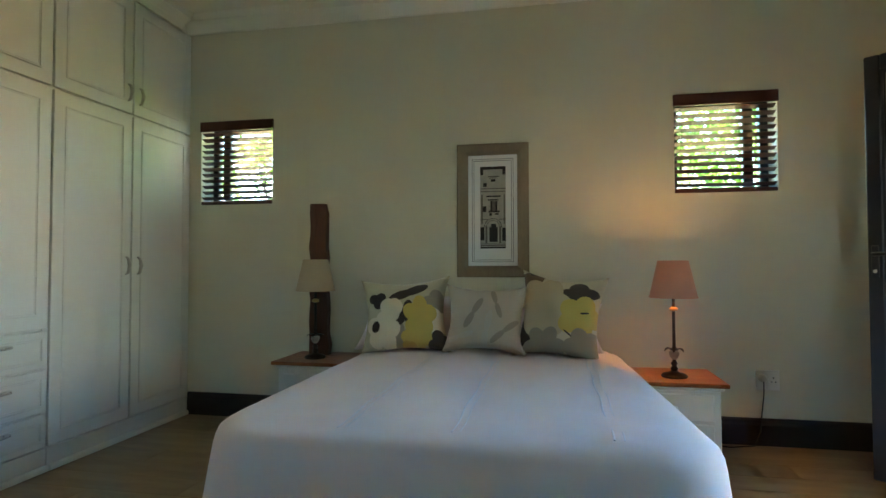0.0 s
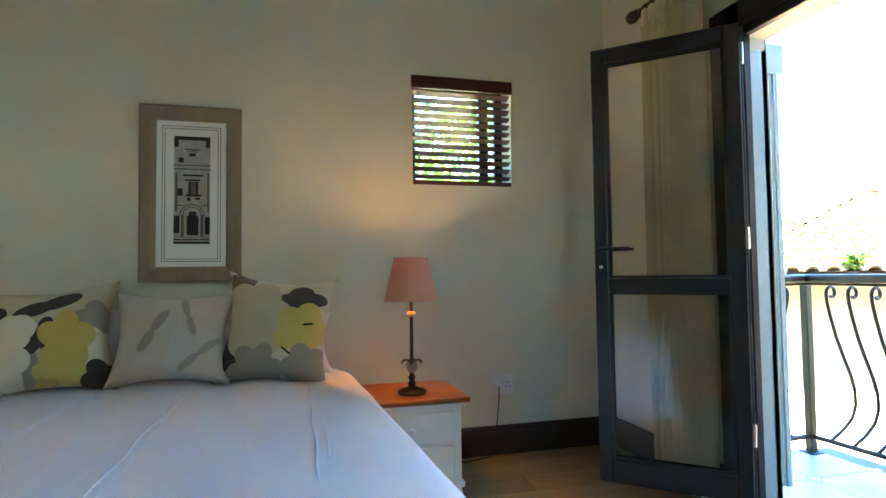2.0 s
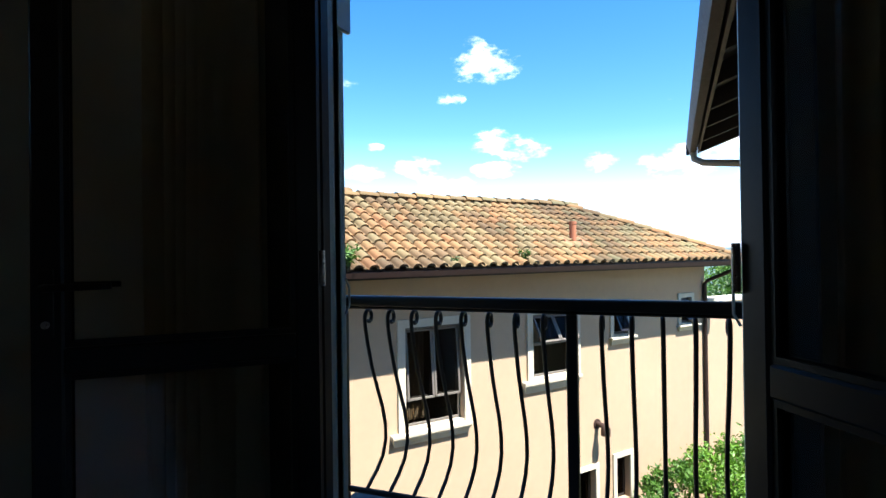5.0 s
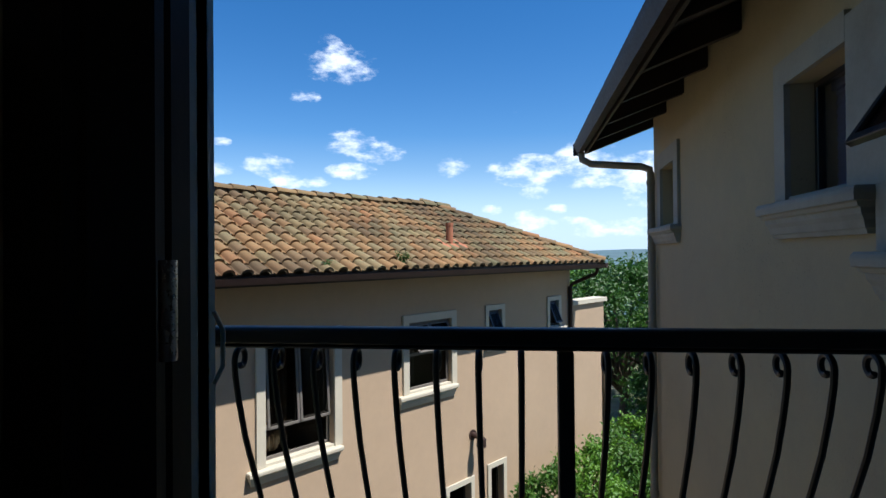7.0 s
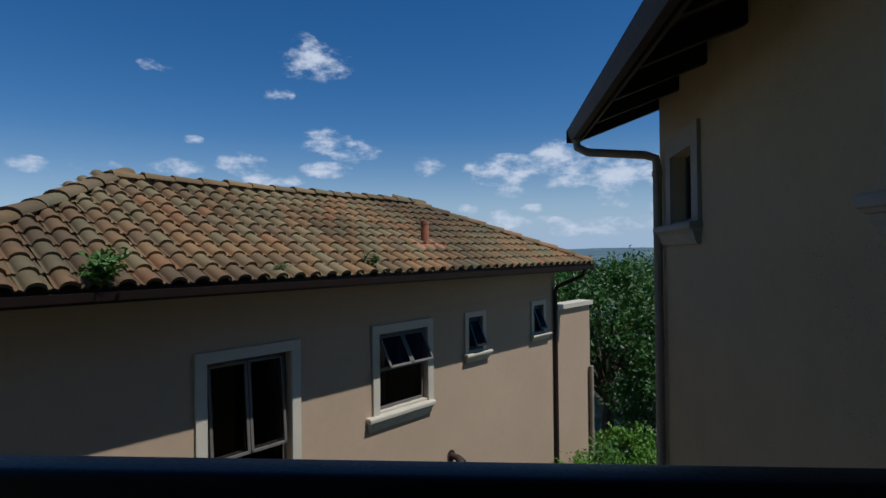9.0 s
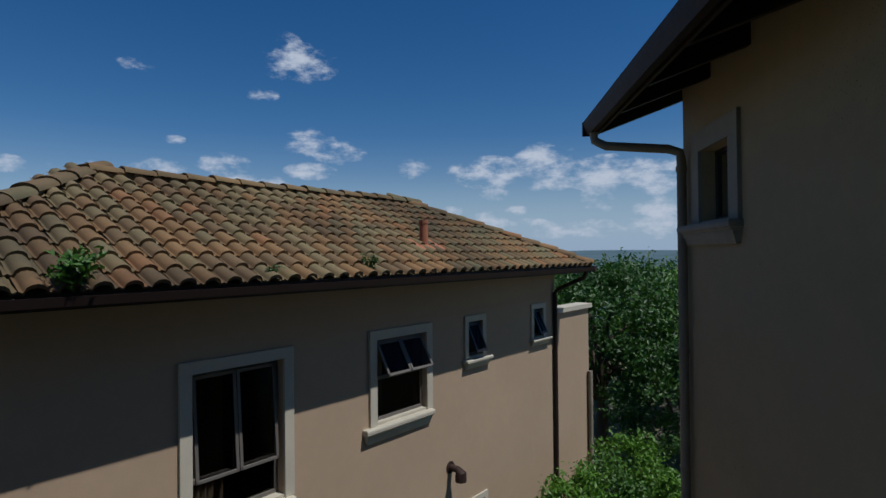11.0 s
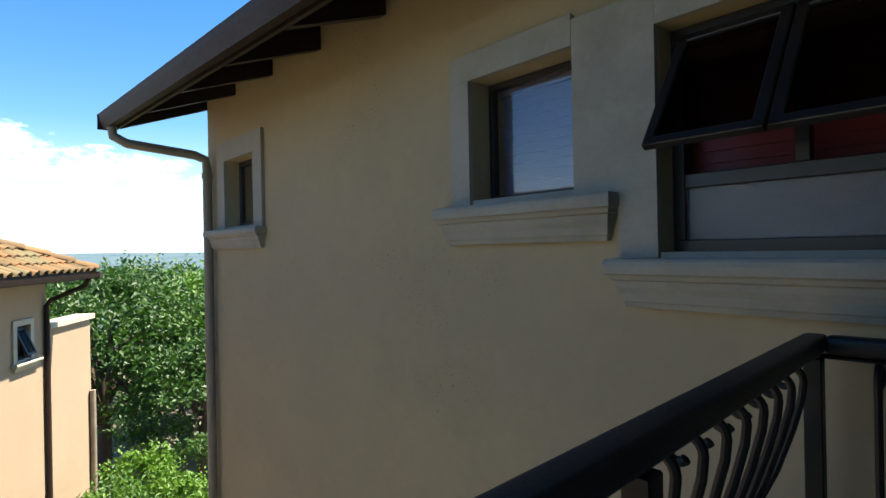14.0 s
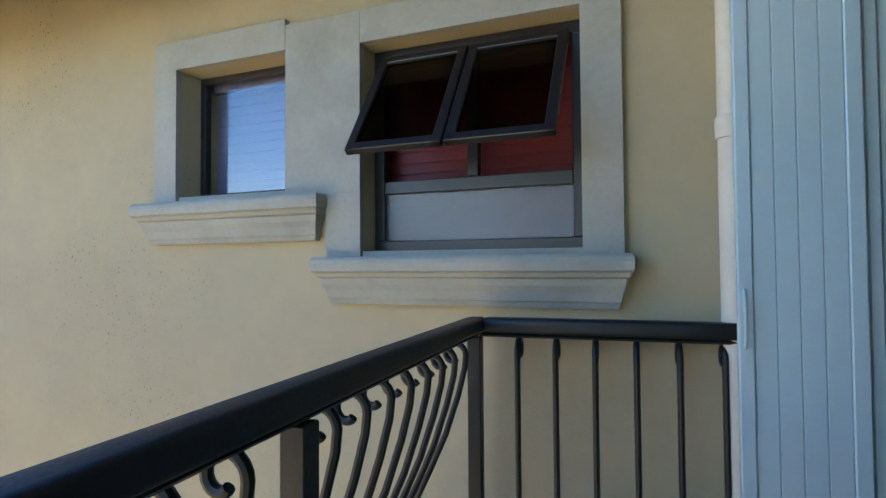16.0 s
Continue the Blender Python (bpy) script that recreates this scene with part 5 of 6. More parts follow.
def outer_window(i, o, put, label, sill, trim_w, trim_t, trim, metal, pane_mat, sash=None, split=None, deep=0.11, swing=20, blind=None, sides="ltr", proj=0.10):
    """A window in an outer wall: metal frame, panes, raised surround and moulded sill; sash = (za, zb): top-hung sashes swung out."""
    u0, u1, z0, z1 = o
    w = thing(f"window_{i}", put(0.5 * (u0 + u1), -deep, z0), label, "window", kind="structure")

    def slab(a, b, t0, t1, c, d, bev=0.003):
        bm = bx(B(), a, b, t0, t1, c, d, bev)
        for v in bm.verts:
            v.co = put(*v.co)
        bmesh.ops.recalc_face_normals(bm, faces=bm.faces[:])
        return bm

    f = 0.030 if blind and not sash else 0.045
    for a, b, c, d in ((u0, u1, z0, z0 + f), (u0, u1, z1 - f, z1), (u0, u0 + f, z0 + f, z1 - f), (u1 - f, u1, z0 + f, z1 - f)):
        part("frame_bar", slab(a, b, -deep - 0.04, -deep, c, d), metal, w)
    mids = [0.5 * (u0 + u1)] if split else []
    tz = sash[0] if sash else z0 + f
    if sash and tz > z0 + 0.1:
        part("transom", slab(u0 + f, u1 - f, -deep - 0.04, -deep, tz - 0.025, tz + 0.025), metal, w)
        part("pane", slab(u0 + f, u1 - f, -deep - 0.022, -deep - 0.018, z0 + f, tz - 0.025, 0), HAZY_PANE if split == "wing" else pane_mat, w).visible_shadow = False
    for m in mids:
        part("mullion", slab(m - 0.022, m + 0.022, -deep - 0.04, -deep, tz + (0.025 if sash else 0), z1 - f), metal, w)
    edges = [u0 + f] + mids + [u1 - f]
    for a, b in zip(edges, edges[1:]):
        if sash:
            s = part("sash", B(), metal, w)
            bm = B()
            zt, zb = z1 - f, tz + 0.0
            a2, b2 = a + 0.004, b - 0.004
            for r in ((a2, b2, zb, zb + 0.035), (a2, b2, zt - 0.035, zt), (a2, a2 + 0.035, zb, zt), (b2 - 0.035, b2, zb, zt)):
                bx(bm, r[0], r[1], -0.014, 0.014, r[2], r[3], 0.003)
            rot = Matrix.Translation((0, -deep + 0.016, zt)) @ Matrix.Rotation(radians(swing), 4, "X") @ Matrix.Translation((0, 0, -zt))
            bm.transform(rot)
            for v in bm.verts:
                v.co = put(*v.co)
            bmesh.ops.recalc_face_normals(bm, faces=bm.faces[:])
            bm.transform(BASE[w])
            bm.to_mesh(s.data)
            g = bx(B(), a2 + 0.035, b2 - 0.035, -0.002, 0.002, zb + 0.035, zt - 0.035)
            g.transform(rot)
            for v in g.verts:
                v.co = put(*v.co)
            bmesh.ops.recalc_face_normals(g, faces=g.faces[:])
            part("pane", g, pane_mat, s).visible_shadow = False
        else:
            part("pane", slab(a, b, -deep - 0.022, -deep - 0.018, z0 + f, z1 - f, 0), pane_mat, w).visible_shadow = False
    for bm in surround_bars(u0, u1, sill[3] + 0.001 if sill else z0, z1, trim_w, trim_t, put, sides):
        part("surround", bm, trim, w)
    if sill:
        part("window_sill", moulded_sill(sill[0], sill[1], sill[2], sill[3], proj, put), trim, w, "moulded projecting sill")
        part("inner_sill", slab(u0, u1, -deep, 0.012, sill[3] - 0.02, z0 + 0.004, 0), trim, w)
    if blind:
        b = thing("window_blind", put(0.5 * (u0 + u1), -deep - 0.09, z0), blind[1], "blind")
        n = int((z1 - z0) / 0.045)
        for k in range(n):
            z = z0 + 0.03 + k * 0.045
            bm = bx(B(), u0 + 0.01, u1 - 0.01, -0.0255, 0.0255, -0.0015, 0.0015)
            bm.transform(Matrix.Translation((0, -deep - 0.10, z)) @ Matrix.Rotation(radians(-79), 4, "X"))
            for v in bm.verts:
                v.co = put(*v.co)
            bmesh.ops.recalc_face_normals(bm, faces=bm.faces[:])
            part("slat", bm, blind[0], b)
        part("headrail", slab(u0 + 0.005, u1 - 0.005, -deep - 0.125, -deep - 0.075, z1 - 0.05, z1 - 0.005), blind[0], b)
    return w


WING_PANE = glass("grey_glass", tint=(0.30, 0.26, 0.26), gloss=0.8)
RED_BLIND = mat("dark_red_blind", (0.17, 0.030, 0.030), 0.45, var=0.1, scale=6, bump=0.05)
# the pane's sky reflection is put into the slats as lavender-blue
SKY_TINT_BLIND = mat("sky_tint_blind", (0.15, 0.155, 0.27), 0.6, var=0.05, scale=6, bump=0.05)
outer_window(3, W1, put_wing, "small dark-framed window high in the wing wall", (9.77, 10.89, 1.225, 1.40), 0.17, 0.03, TRIM, FRAME_METAL, PANE)
outer_window(4, W2, put_wing, "square window in the wing wall, its blind coloured as reflected sky", (6.62, 7.52, 1.205, 1.385), 0.13, 0.03, TRIM, FRAME_METAL, PANE, blind=(SKY_TINT_BLIND, "lowered slat blind behind the glass, painted the lavender-blue of reflected sky"), sides="r")
outer_window(5, W3, put_wing, "window with two top-hung sashes swung open above a frosted pane", (5.48, 6.56, 0.96, 1.137), 0.13, 0.03, TRIM, FRAME_METAL, WING_PANE, sash=(1.41, 1.96), split="wing", blind=(RED_BLIND, "dark red lowered slat blind behind the window"), sides="l", swing=34, deep=0.085)
solid("surround_between", bx(B(), 6.426, 6.774, WY, WY + 0.029, 1.386, 1.96 + 0.129, 0.001), TRIM, "flat grey raised band joining two windows", "trim", kind="structure")
solid("surround_foot", bx(B(), 6.426, 6.58, WY, WY + 0.028, 1.139, 1.3858, 0.001), TRIM, "flat grey raised band beside the window", "trim", kind="structure")

# wing roof: rafters, boards, gutter, pipes
PITCH = math.tan(radians(24))
EY, EZ = WY + 0.68, 2.41                # gutter line
SKEW = 0.05                             # the eaves run a little out of line with the wall


def skew(a, p, z):
    return (a, p + (a - 9.4) * SKEW, z)


roof = thing("wing_roof", (8, EY, EZ), "tiled roof of the wing with dark rafters and brown gutter", "roof", kind="structure")
q = B()
for x0, x1 in ((OX - 0.2, WXE + 0.16),):
    prism(q, [(EY - 0.02, EZ + 0.06), (EY - 0.02, EZ + 0.085), (WY - 6.4, EZ + 0.085 + (EY - WY + 6.4) * PITCH), (WY - 6.4, EZ + 0.06 + (EY - WY + 6.4) * PITCH)], x0, x1, skew)
part("roof_boards", q, RAFTER, roof)
x = WXE + 0.06
while x > OX:
    part("rafter", prism(B(), [(EY - 0.03, EZ - 0.085), (EY - 0.03, EZ + 0.058), (WY - 0.5, EZ + 0.058 + (EY - WY + 0.47) * PITCH), (WY - 0.5, EZ - 0.175 + (EY - WY + 0.47) * PITCH)], x - 0.035, x + 0.035, skew), RAFTER, roof)
    x -= 0.755
part("fascia", prism(B(), [(EY - 0.028, EZ - 0.08), (EY - 0.004, EZ - 0.08), (EY - 0.004, EZ + 0.085), (EY - 0.028, EZ + 0.085)], OX - 0.2, WXE + 0.16, skew), RAFTER, roof)
part("gutter", prism(B(), [(0, 0.0), (0.02, -0.075), (0.085, -0.085), (0.115, 0.0), (0.125, 0.045), (0.11, 0.045), (0.10, 0.0), (0.078, -0.072), (0.028, -0.066), (0.012, 0.0), (0.012, 0.045), (0.0, 0.045)], OX - 0.2, WXE + 0.18, lambda a, p, z: skew(a, EY + p, EZ + z)), GUTTER, roof)
part("gutter_end", bx(B(), WXE + 0.18, WXE + 0.195, EY + SKEW * 1.8, EY + SKEW * 1.8 + 0.13, EZ - 0.09, EZ + 0.05, 0.004), GUTTER, roof)
part("roof_tiles_bed", prism(B(), [(EY + 0.04, EZ + 0.09), (EY + 0.04, EZ + 0.13), (WY - 6.4, EZ + 0.13 + (EY - WY + 6.44) * PITCH), (WY - 6.4, EZ + 0.09 + (EY - WY + 6.44) * PITCH)], OX - 0.2, WXE + 0.2, skew), CLAY, roof)
dp = thing("downpipe", (WXE - 0.12, WY + 0.08, -1), "weathered brown downpipe on the wing's corner", "downpipe")
part("pipe", tube(B(), [(WXE + 0.06, EY + 0.13, EZ - 0.08), (WXE + 0.06, EY + 0.12, EZ - 0.16), (WXE + 0.03, EY + 0.02, EZ - 0.22), (WXE - 0.10, WY + 0.16, EZ - 0.29), (WXE - 0.13, WY + 0.07, EZ - 0.33), (WXE - 0.14, WY + 0.06, EZ - 0.42), (WXE - 0.14, WY + 0.06, -4.35)], 0.042, 14), PIPE_DARK, dp, smooth=True)
for z in (1.9, 0.25, -1.6):
    part("bracket", lathe(B(), [(0.043, 0), (0.05, 0.0), (0.05, 0.05), (0.043, 0.05)], 16, Matrix.Translation((WXE - 0.14, WY + 0.06, z))), PIPE_DARK, dp, smooth=True)
dw = thing("downpipe", (5.16, WY + 0.05, 0), "cream-painted downpipe in the corner of the balcony", "downpipe")
part("pipe", tube(B(), [(5.16, WY + 0.045, EZ - 0.02), (5.16, WY + 0.045, -4.35)], 0.04, 16), PIPE, dw, smooth=True)
for z in (1.47, -0.4):
    part("socket_joint", lathe(B(), [(0.043, 0), (0.047, 0.0), (0.047, 0.06), (0.043, 0.066)], 18, Matrix.Translation((5.16, WY + 0.048, z))), PIPE, dw, smooth=True)
wp = thing("waste_pipe", (5.9, WY + 0.05, 0.2), "white waste pipe running along the wing wall", "waste pipe")
part("pipe", tube(B(), [(5.12, WY + 0.055, 0.165), (6.18, WY + 0.055, 0.185), (6.24, WY + 0.05, 0.19), (6.26, WY - 0.02, 0.19)], 0.03, 12), PIPE, wp, smooth=True)
part("coupling", tube(B(), [(6.10, WY + 0.055, 0.183), (6.18, WY + 0.055, 0.185)], 0.036, 12), PIPE, wp, smooth=True)
# main roof's overhang above the balcony, unseen and sized to block the sun
solid("eaves_balcony", prism(B(), [(OX, 3.04), (OX + 1.1, 2.68), (OX + 1.1, 2.74), (OX, 3.10)], WY - 1.2, NY + 0.8, lambda a, p, z: (p, a, z)), RAFTER, "unseen dark boarded eaves, sized to shade the balcony", "eaves", kind="structure")
# unseen roof, its pitch and overhang set to keep direct sun out
solid("roof_main", prism(B(), [(-1.4, 3.201), (OX + 0.05, 3.201), (1.8, 4.3)], SY - 1.3, NY + 0.8, lambda a, p, z: (p, a, z)), CLAY, "unseen plain pitched roof over the bedroom, shaped to block the sun", "roof", kind="structure")

# ---- neighbouring house ----
NA = -32.6
NM = pose(10.47, 6.62, -0.015, 0, 0, NA)


def put_n(u, t, z):
    """u along the neighbour's wall, t out of it towards the balcony."""
    return NM @ Vector((u, -t, z))


N1, N2 = (0.12, 1.14, -1.40, 0.07), (2.525, 3.495, -0.97, 0.095)
N3, N4 = (4.49, 4.875, -0.42, 0.13), (6.49, 6.84, -0.36, 0.165)
NL1, NL2 = (3.41, 3.96, -3.6, -2.77), (4.51, 4.88, -3.5, -2.70)
WL, WR = -2.02, 7.33
NE, NEV, DEEP = 0.912, 0.62, 3.76       # eaves height, overhang, depth of the house
solid("neighbour_wall_front", holed(B(), WL, WR, -5.2, NE + 0.04, -0.24, 0, (N1, N2, N3, N4, NL1, NL2), put_n), STUCCO_N, "beige plastered wall of the neighbouring house", "wall", kind="structure")
for nm, a, b, c, d in (("neighbour_wall_left", WL, WL + 0.24, -DEEP + 0.24, -0.241), ("neighbour_wall_right", WR - 0.24, WR, -DEEP + 0.24, -0.241), ("neighbour_wall_back", WL, WR, -DEEP, -DEEP + 0.24)):
    solid(nm, holed(B(), a, b, -5.2, NE + 0.04, c, d, (), put_n), STUCCO_N, "plain beige wall of the neighbouring house", "wall", kind="structure")
solid("neighbour_floor", holed(B(), WL + 0.25, WR - 0.25, -2.4, -2.3, -DEEP + 0.245, -0.245, (), put_n), GROUT, "plain floor inside the neighbouring house", "floor", kind="structure")
N_PANE = DARK_PANE
PALE_FRAME = mat("weathered_window_frame", (0.13, 0.115, 0.10), 0.6, var=0.15, scale=6, bump=0.1)
outer_window(6, N1, put_n, "tall window with cream surround in the neighbouring house", (-0.08, 1.19, -1.61, -1.43), 0.12, 0.035, TRIM_N, PALE_FRAME, N_PANE, sash=(-1.0, 0.07), split="n", deep=0.10, swing=4)
outer_window(7, N2, put_n, "window with open top-hung sashes in the neighbouring house", (2.335, 3.54, -1.2, -1.0), 0.12, 0.035, TRIM_N, PALE_FRAME, N_PANE, sash=(-0.42, 0.095), split="n", deep=0.06, swing=30)
outer_window(8, N3, put_n, "small window with an open sash in the neighbouring house", (4.41, 5.01, -0.60, -0.45), 0.09, 0.03, TRIM_N, FRAME_METAL, N_PANE, sash=(-0.38, 0.13), deep=0.06, swing=24)
outer_window(9, N4, put_n, "small window with an open sash in the neighbouring house", (6.40, 7.0, -0.51, -0.385), 0.09, 0.03, TRIM_N, FRAME_METAL, N_PANE, sash=(-0.32, 0.165), deep=0.06, swing=24)
outer_window(10, NL1, put_n, "small lower window in the neighbouring house", None, 0.09, 0.03, TRIM_N, FRAME_METAL, N_PANE)
outer_window(11, NL2, put_n, "small lower window in the neighbouring house", None, 0.09, 0.03, TRIM_N, FRAME_METAL, N_PANE)


def net_curtain(u0, u1, z0, z1):
    c = thing("net_curtain", put_n(0.5 * (u0 + u1), -0.3, z0), "grey curtain hanging behind a neighbouring window", "curtain")
    bm = B()
    a = ring(bm, [put_n(u0 + (u1 - u0) * i / 40, -0.32 + 0.03 * math.sin(i * 1.1), z0) for i in range(41)])
    b = ring(bm, [put_n(u0 + (u1 - u0) * i / 40, -0.32 + 0.02 * math.sin(i * 1.1 + 0.3), z1) for i in range(41)])
    bridge(bm, a, b, False)
    bmesh.ops.solidify(bm, geom=bm.faces[:], thickness=0.004)
    part("drape", bm, CURTAIN, c, smooth=True)


net_curtain(0.10, 0.62, -1.38, 0.06)
net_curtain(2.5, 2.95, -0.95, 0.08)
solid("neighbour_end_wall", holed(B(), WR + 0.05, 8.88, -5.2, 0.01, -0.24, -0.02, (), put_n), STUCCO_N, "beige plastered garden wall beyond the house", "wall", kind="structure")
solid("neighbour_end_coping", holed(B(), WR + 0.05, 8.94, 0.01, 0.10, -0.30, 0.045, (), put_n), TRIM_N, "cream coping on the garden wall", "coping", kind="structure")

nroof = thing("neighbour_roof", put_n(3, 0, NE), "hipped roof of weathered clay tiles on the neighbouring house", "roof", kind="structure")
U0, U1, V0, V1 = -2.62, 7.62, NEV, -(DEEP + NEV)     # eaves outline; t towards the viewer
RT = 0.5 * (V0 + V1)
SL = 0.473                                            # slope
RZ = NE + SL * (V0 - RT)
RU0, RU1 = U0 + (V0 - RT), U1 - (V0 - RT)
bm = B()
e = [bm.verts.new(put_n(*p)) for p in ((U0, V0, NE + 0.03), (U1, V0, NE + 0.03), (U1, V1, NE + 0.03), (U0, V1, NE + 0.03))]
rg = [bm.verts.new(put_n(*p)) for p in ((RU0, RT, RZ + 0.03), (RU1, RT, RZ + 0.03))]
for f in ((e[0], e[1], rg[1], rg[0]), (e[1], e[2], rg[1]), (e[2], e[3], rg[0], rg[1]), (e[3], e[0], rg[0]), (e[3], e[2], e[1], e[0])):
    bm.faces.new(f)
part("roof_deck", bm, CLAY, nroof)
g = B()
for a, b in (((U0 - 0.05, V0), (U1 + 0.05, V0)),):
    prism(g, [(0, 0.0), (0.015, -0.072), (0.09, -0.072), (0.115, 0.0), (0.10, 0.0), (0.08, -0.06), (0.026, -0.06), (0.012, 0.0), (0.0, 0.0)], a[0], b[0], lambda u, p, z: put_n(u, V0 + p - 0.02, NE + z))
part("gutter", g, GUTTER, nroof)
part("gutter_return", prism(B(), [(0, 0.0), (0.015, -0.085), (0.09, -0.085), (0.115, 0.02), (0.0, 0.02)], V1, V0 + 0.09, lambda t, p, z: put_n(U1 + p - 0.02, t, NE + z)), GUTTER, nroof)
part("fascia", holed(B(), U0, U1, NE - 0.10, NE + 0.028, V0 - 0.045, V0 - 0.02, (), put_n), RAFTER, nroof)
for k in range(17):
    u = WL + 0.2 + k * 0.56
    part("rafter", prism(B(), [(V0 - 0.05, NE - 0.07), (V0 - 0.05, NE + 0.0), (-0.2, NE + 0.03), (-0.2, NE - 0.05)], u - 0.03, u + 0.03, lambda a, t, z: put_n(a, t, z)), RAFTER, nroof)
vp = thing("roof_vent_pipe", put_n(3.62, -0.12, 1.3), "terracotta vent pipe standing on the neighbour's roof", "vent pipe")
VB = NE + SL * (V0 + 0.12)
VM = NM @ Matrix.Translation((3.62, 0.12, VB - 0.05))
part("pipe", lathe(B(), [(0.062, 0), (0.062, 0.42), (0.068, 0.42), (0.068, 0.47), (0.05, 0.47), (0.05, 0.43)], 20, VM), CLAY_RED, vp, smooth=True)
q = bx(B(), -0.26, 0.30, -0.18, 0.18, 0.07, 0.085, 0.006)
q.transform(NM @ Matrix.Translation((3.62, 0.12, VB)) @ Matrix.Rotation(math.atan(SL), 4, "X"))
part("flashing", q, CLAY_RED, vp, "red mortar flashing")
ndp = thing("downpipe", put_n(7.25, 0.05, -2), "brown downpipe on the neighbour's corner", "downpipe")
part("pipe", tube(B(), [put_n(7.42, V0, NE - 0.08), put_n(7.42, V0 - 0.05, NE - 0.2), put_n(7.28, 0.1, NE - 0.42), put_n(7.26, 0.05, NE - 0.5), put_n(7.26, 0.05, -4.9)], 0.04, 12), GUTTER, ndp, smooth=True)
ndp = thing("downpipe", put_n(8.85, 0.05, -2), "cream downpipe on the garden wall's end", "downpipe")
part("pipe", tube(B(), [put_n(8.82, 0.04, -1.35), put_n(8.82, 0.04, -4.9)], 0.05, 12), PIPE_DARK, ndp, smooth=True)
nv = thing("wall_vent", put_n(4.03, 0.1, -1.95), "round brown vent cowl on the neighbour's wall", "vent")
part("cowl", tube(B(), [put_n(4.03, 0.0, -1.98), put_n(4.03, 0.14, -1.98), put_n(4.03, 0.2, -2.03), put_n(4.03, 0.2, -2.14)], [0.05, 0.05, 0.085, 0.085], 14), GUTTER, nv, smooth=True)
part("cowl_plate", lathe(B(), [(0.09, 0), (0.09, 0.012)], 18, NM @ Matrix.Translation((4.03, -0.012, -1.98)) @ Matrix.Rotation(radians(-90), 4, "X")), GUTTER, nv)


# ---- plants ----
def foliage(bm, rnd, centres, per, size, spread, flat=1.0):
    """Small folded leaves in clumps."""
    verts, faces = [], []
    for c, cr in centres:
        for _ in range(per):
            d = Vector((rnd.gauss(0, 1), rnd.gauss(0, 1), rnd.gauss(0, flat)))
            p = c + d * cr * spread
            s = size * rnd.uniform(0.6, 1.3)
            m = Euler((rnd.uniform(-1.1, 1.1), rnd.uniform(-1.1, 1.1), rnd.uniform(0, 6.28))).to_matrix()
            i = len(verts)
            for q in ((-0.5, 0, 0), (0, -0.22, 0.06), (0.5, 0, 0), (0, 0.22, 0.06)):
                verts.append(p + m @ (Vector(q) * s))
            faces.append((i, i + 1, i + 2, i + 3))
    return verts, faces


def leaf_mesh(name, verts, faces, material, parent, label=""):
    me = bpy.data.meshes.new(name)
    me.from_pydata([BASE[parent] @ v for v in verts], [], faces)
    me.materials.append(material)
    ob = new(name, me)
    ob.parent = parent
    return tagged(ob, label, "", "", "")


def tree(base, height, radius, trunk, material, label, seed, clumps=90, per=90, leaf_size=0.16, flat=0.6, group="trees beyond the houses", name="tree", low=0.35):
    rnd = random.Random(seed)
    t = thing(name, base, label, name, group)
    b = Vector(base)
    top = b + Vector((rnd.uniform(-0.4, 0.4), rnd.uniform(-0.4, 0.4), height * 0.6))
    bm = tube(B(), [b, b.lerp(top, 0.4) + Vector((0.12, -0.08, 0)), b.lerp(top, 0.75), top], [trunk, trunk * 0.8, trunk * 0.6, trunk * 0.4], 10)
    centres = []
    for k in range(clumps):
        a, h = rnd.uniform(0, 6.283), rnd.random() ** 0.8
        rr = radius * math.sqrt(max(0.05, 1 - (2 * h - 0.9) ** 2 * 0.8)) * rnd.uniform(0.55, 1.0)
        c = b + Vector((math.cos(a) * rr, math.sin(a) * rr, height * (low + (1 - low) * h) + rnd.uniform(-0.2, 0.2)))
        centres.append((c, radius * rnd.uniform(0.16, 0.30)))
    for c, r in centres[::6]:
        s = b.lerp(top, rnd.uniform(0.45, 1.0))
        mid = s.lerp(c, 0.5) + Vector((0, 0, 0.25))
        tube(bm, [s, mid, c], [trunk * 0.35, trunk * 0.22, trunk * 0.06], 6)
    part("trunk", bm, BARK, t, smooth=True)
    v, f = foliage(None, rnd, centres, per, leaf_size, 0.55, flat)
    leaf_mesh("crown", v, f, material, t)


tree(put_n(14.0, -2.0, -5.0).to_tuple(), 5.6, 2.9, 0.22, LEAF_DARK, "dense dark green tree beyond the garden wall", 3, 120, 130, 0.17)
tree((24.5, -3.2, -5.5), 6.05, 3.2, 0.2, LEAF_LIGHT, "broad light green tree with a spreading crown", 4, 120, 120, 0.17, flat=0.35)
tree((21.2, -2.6, -5.3), 5.6, 2.4, 0.2, LEAF_MID, "green leafy tree behind the garden wall", 8, 110, 120, 0.16)
tree((19.6, -0.6, -5.2), 4.2, 1.7, 0.14, LEAF_DARK, "dark green tree close to the garden wall", 9, 80, 120, 0.14)
tree((30.0, -2.0, -6), 6.5, 4.2, 0.3, LEAF_DARK, "tall dark green tree in the distance", 5, 120, 110, 0.22)
tree((30.5, -9.5, -6), 6.6, 4.4, 0.3, LEAF_MID, "tall green tree in the distance", 6, 120, 110, 0.22)
tree((26.0, -8.5, -5.5), 6.0, 3.4, 0.25, LEAF_DARK, "dark green leafy tree in the garden", 7, 110, 110, 0.19)
tree((38.0, 2.5, -7), 7.0, 5.0, 0.3, LEAF_LIGHT, "light green flat-topped tree far off", 15, 110, 90, 0.25, flat=0.35)
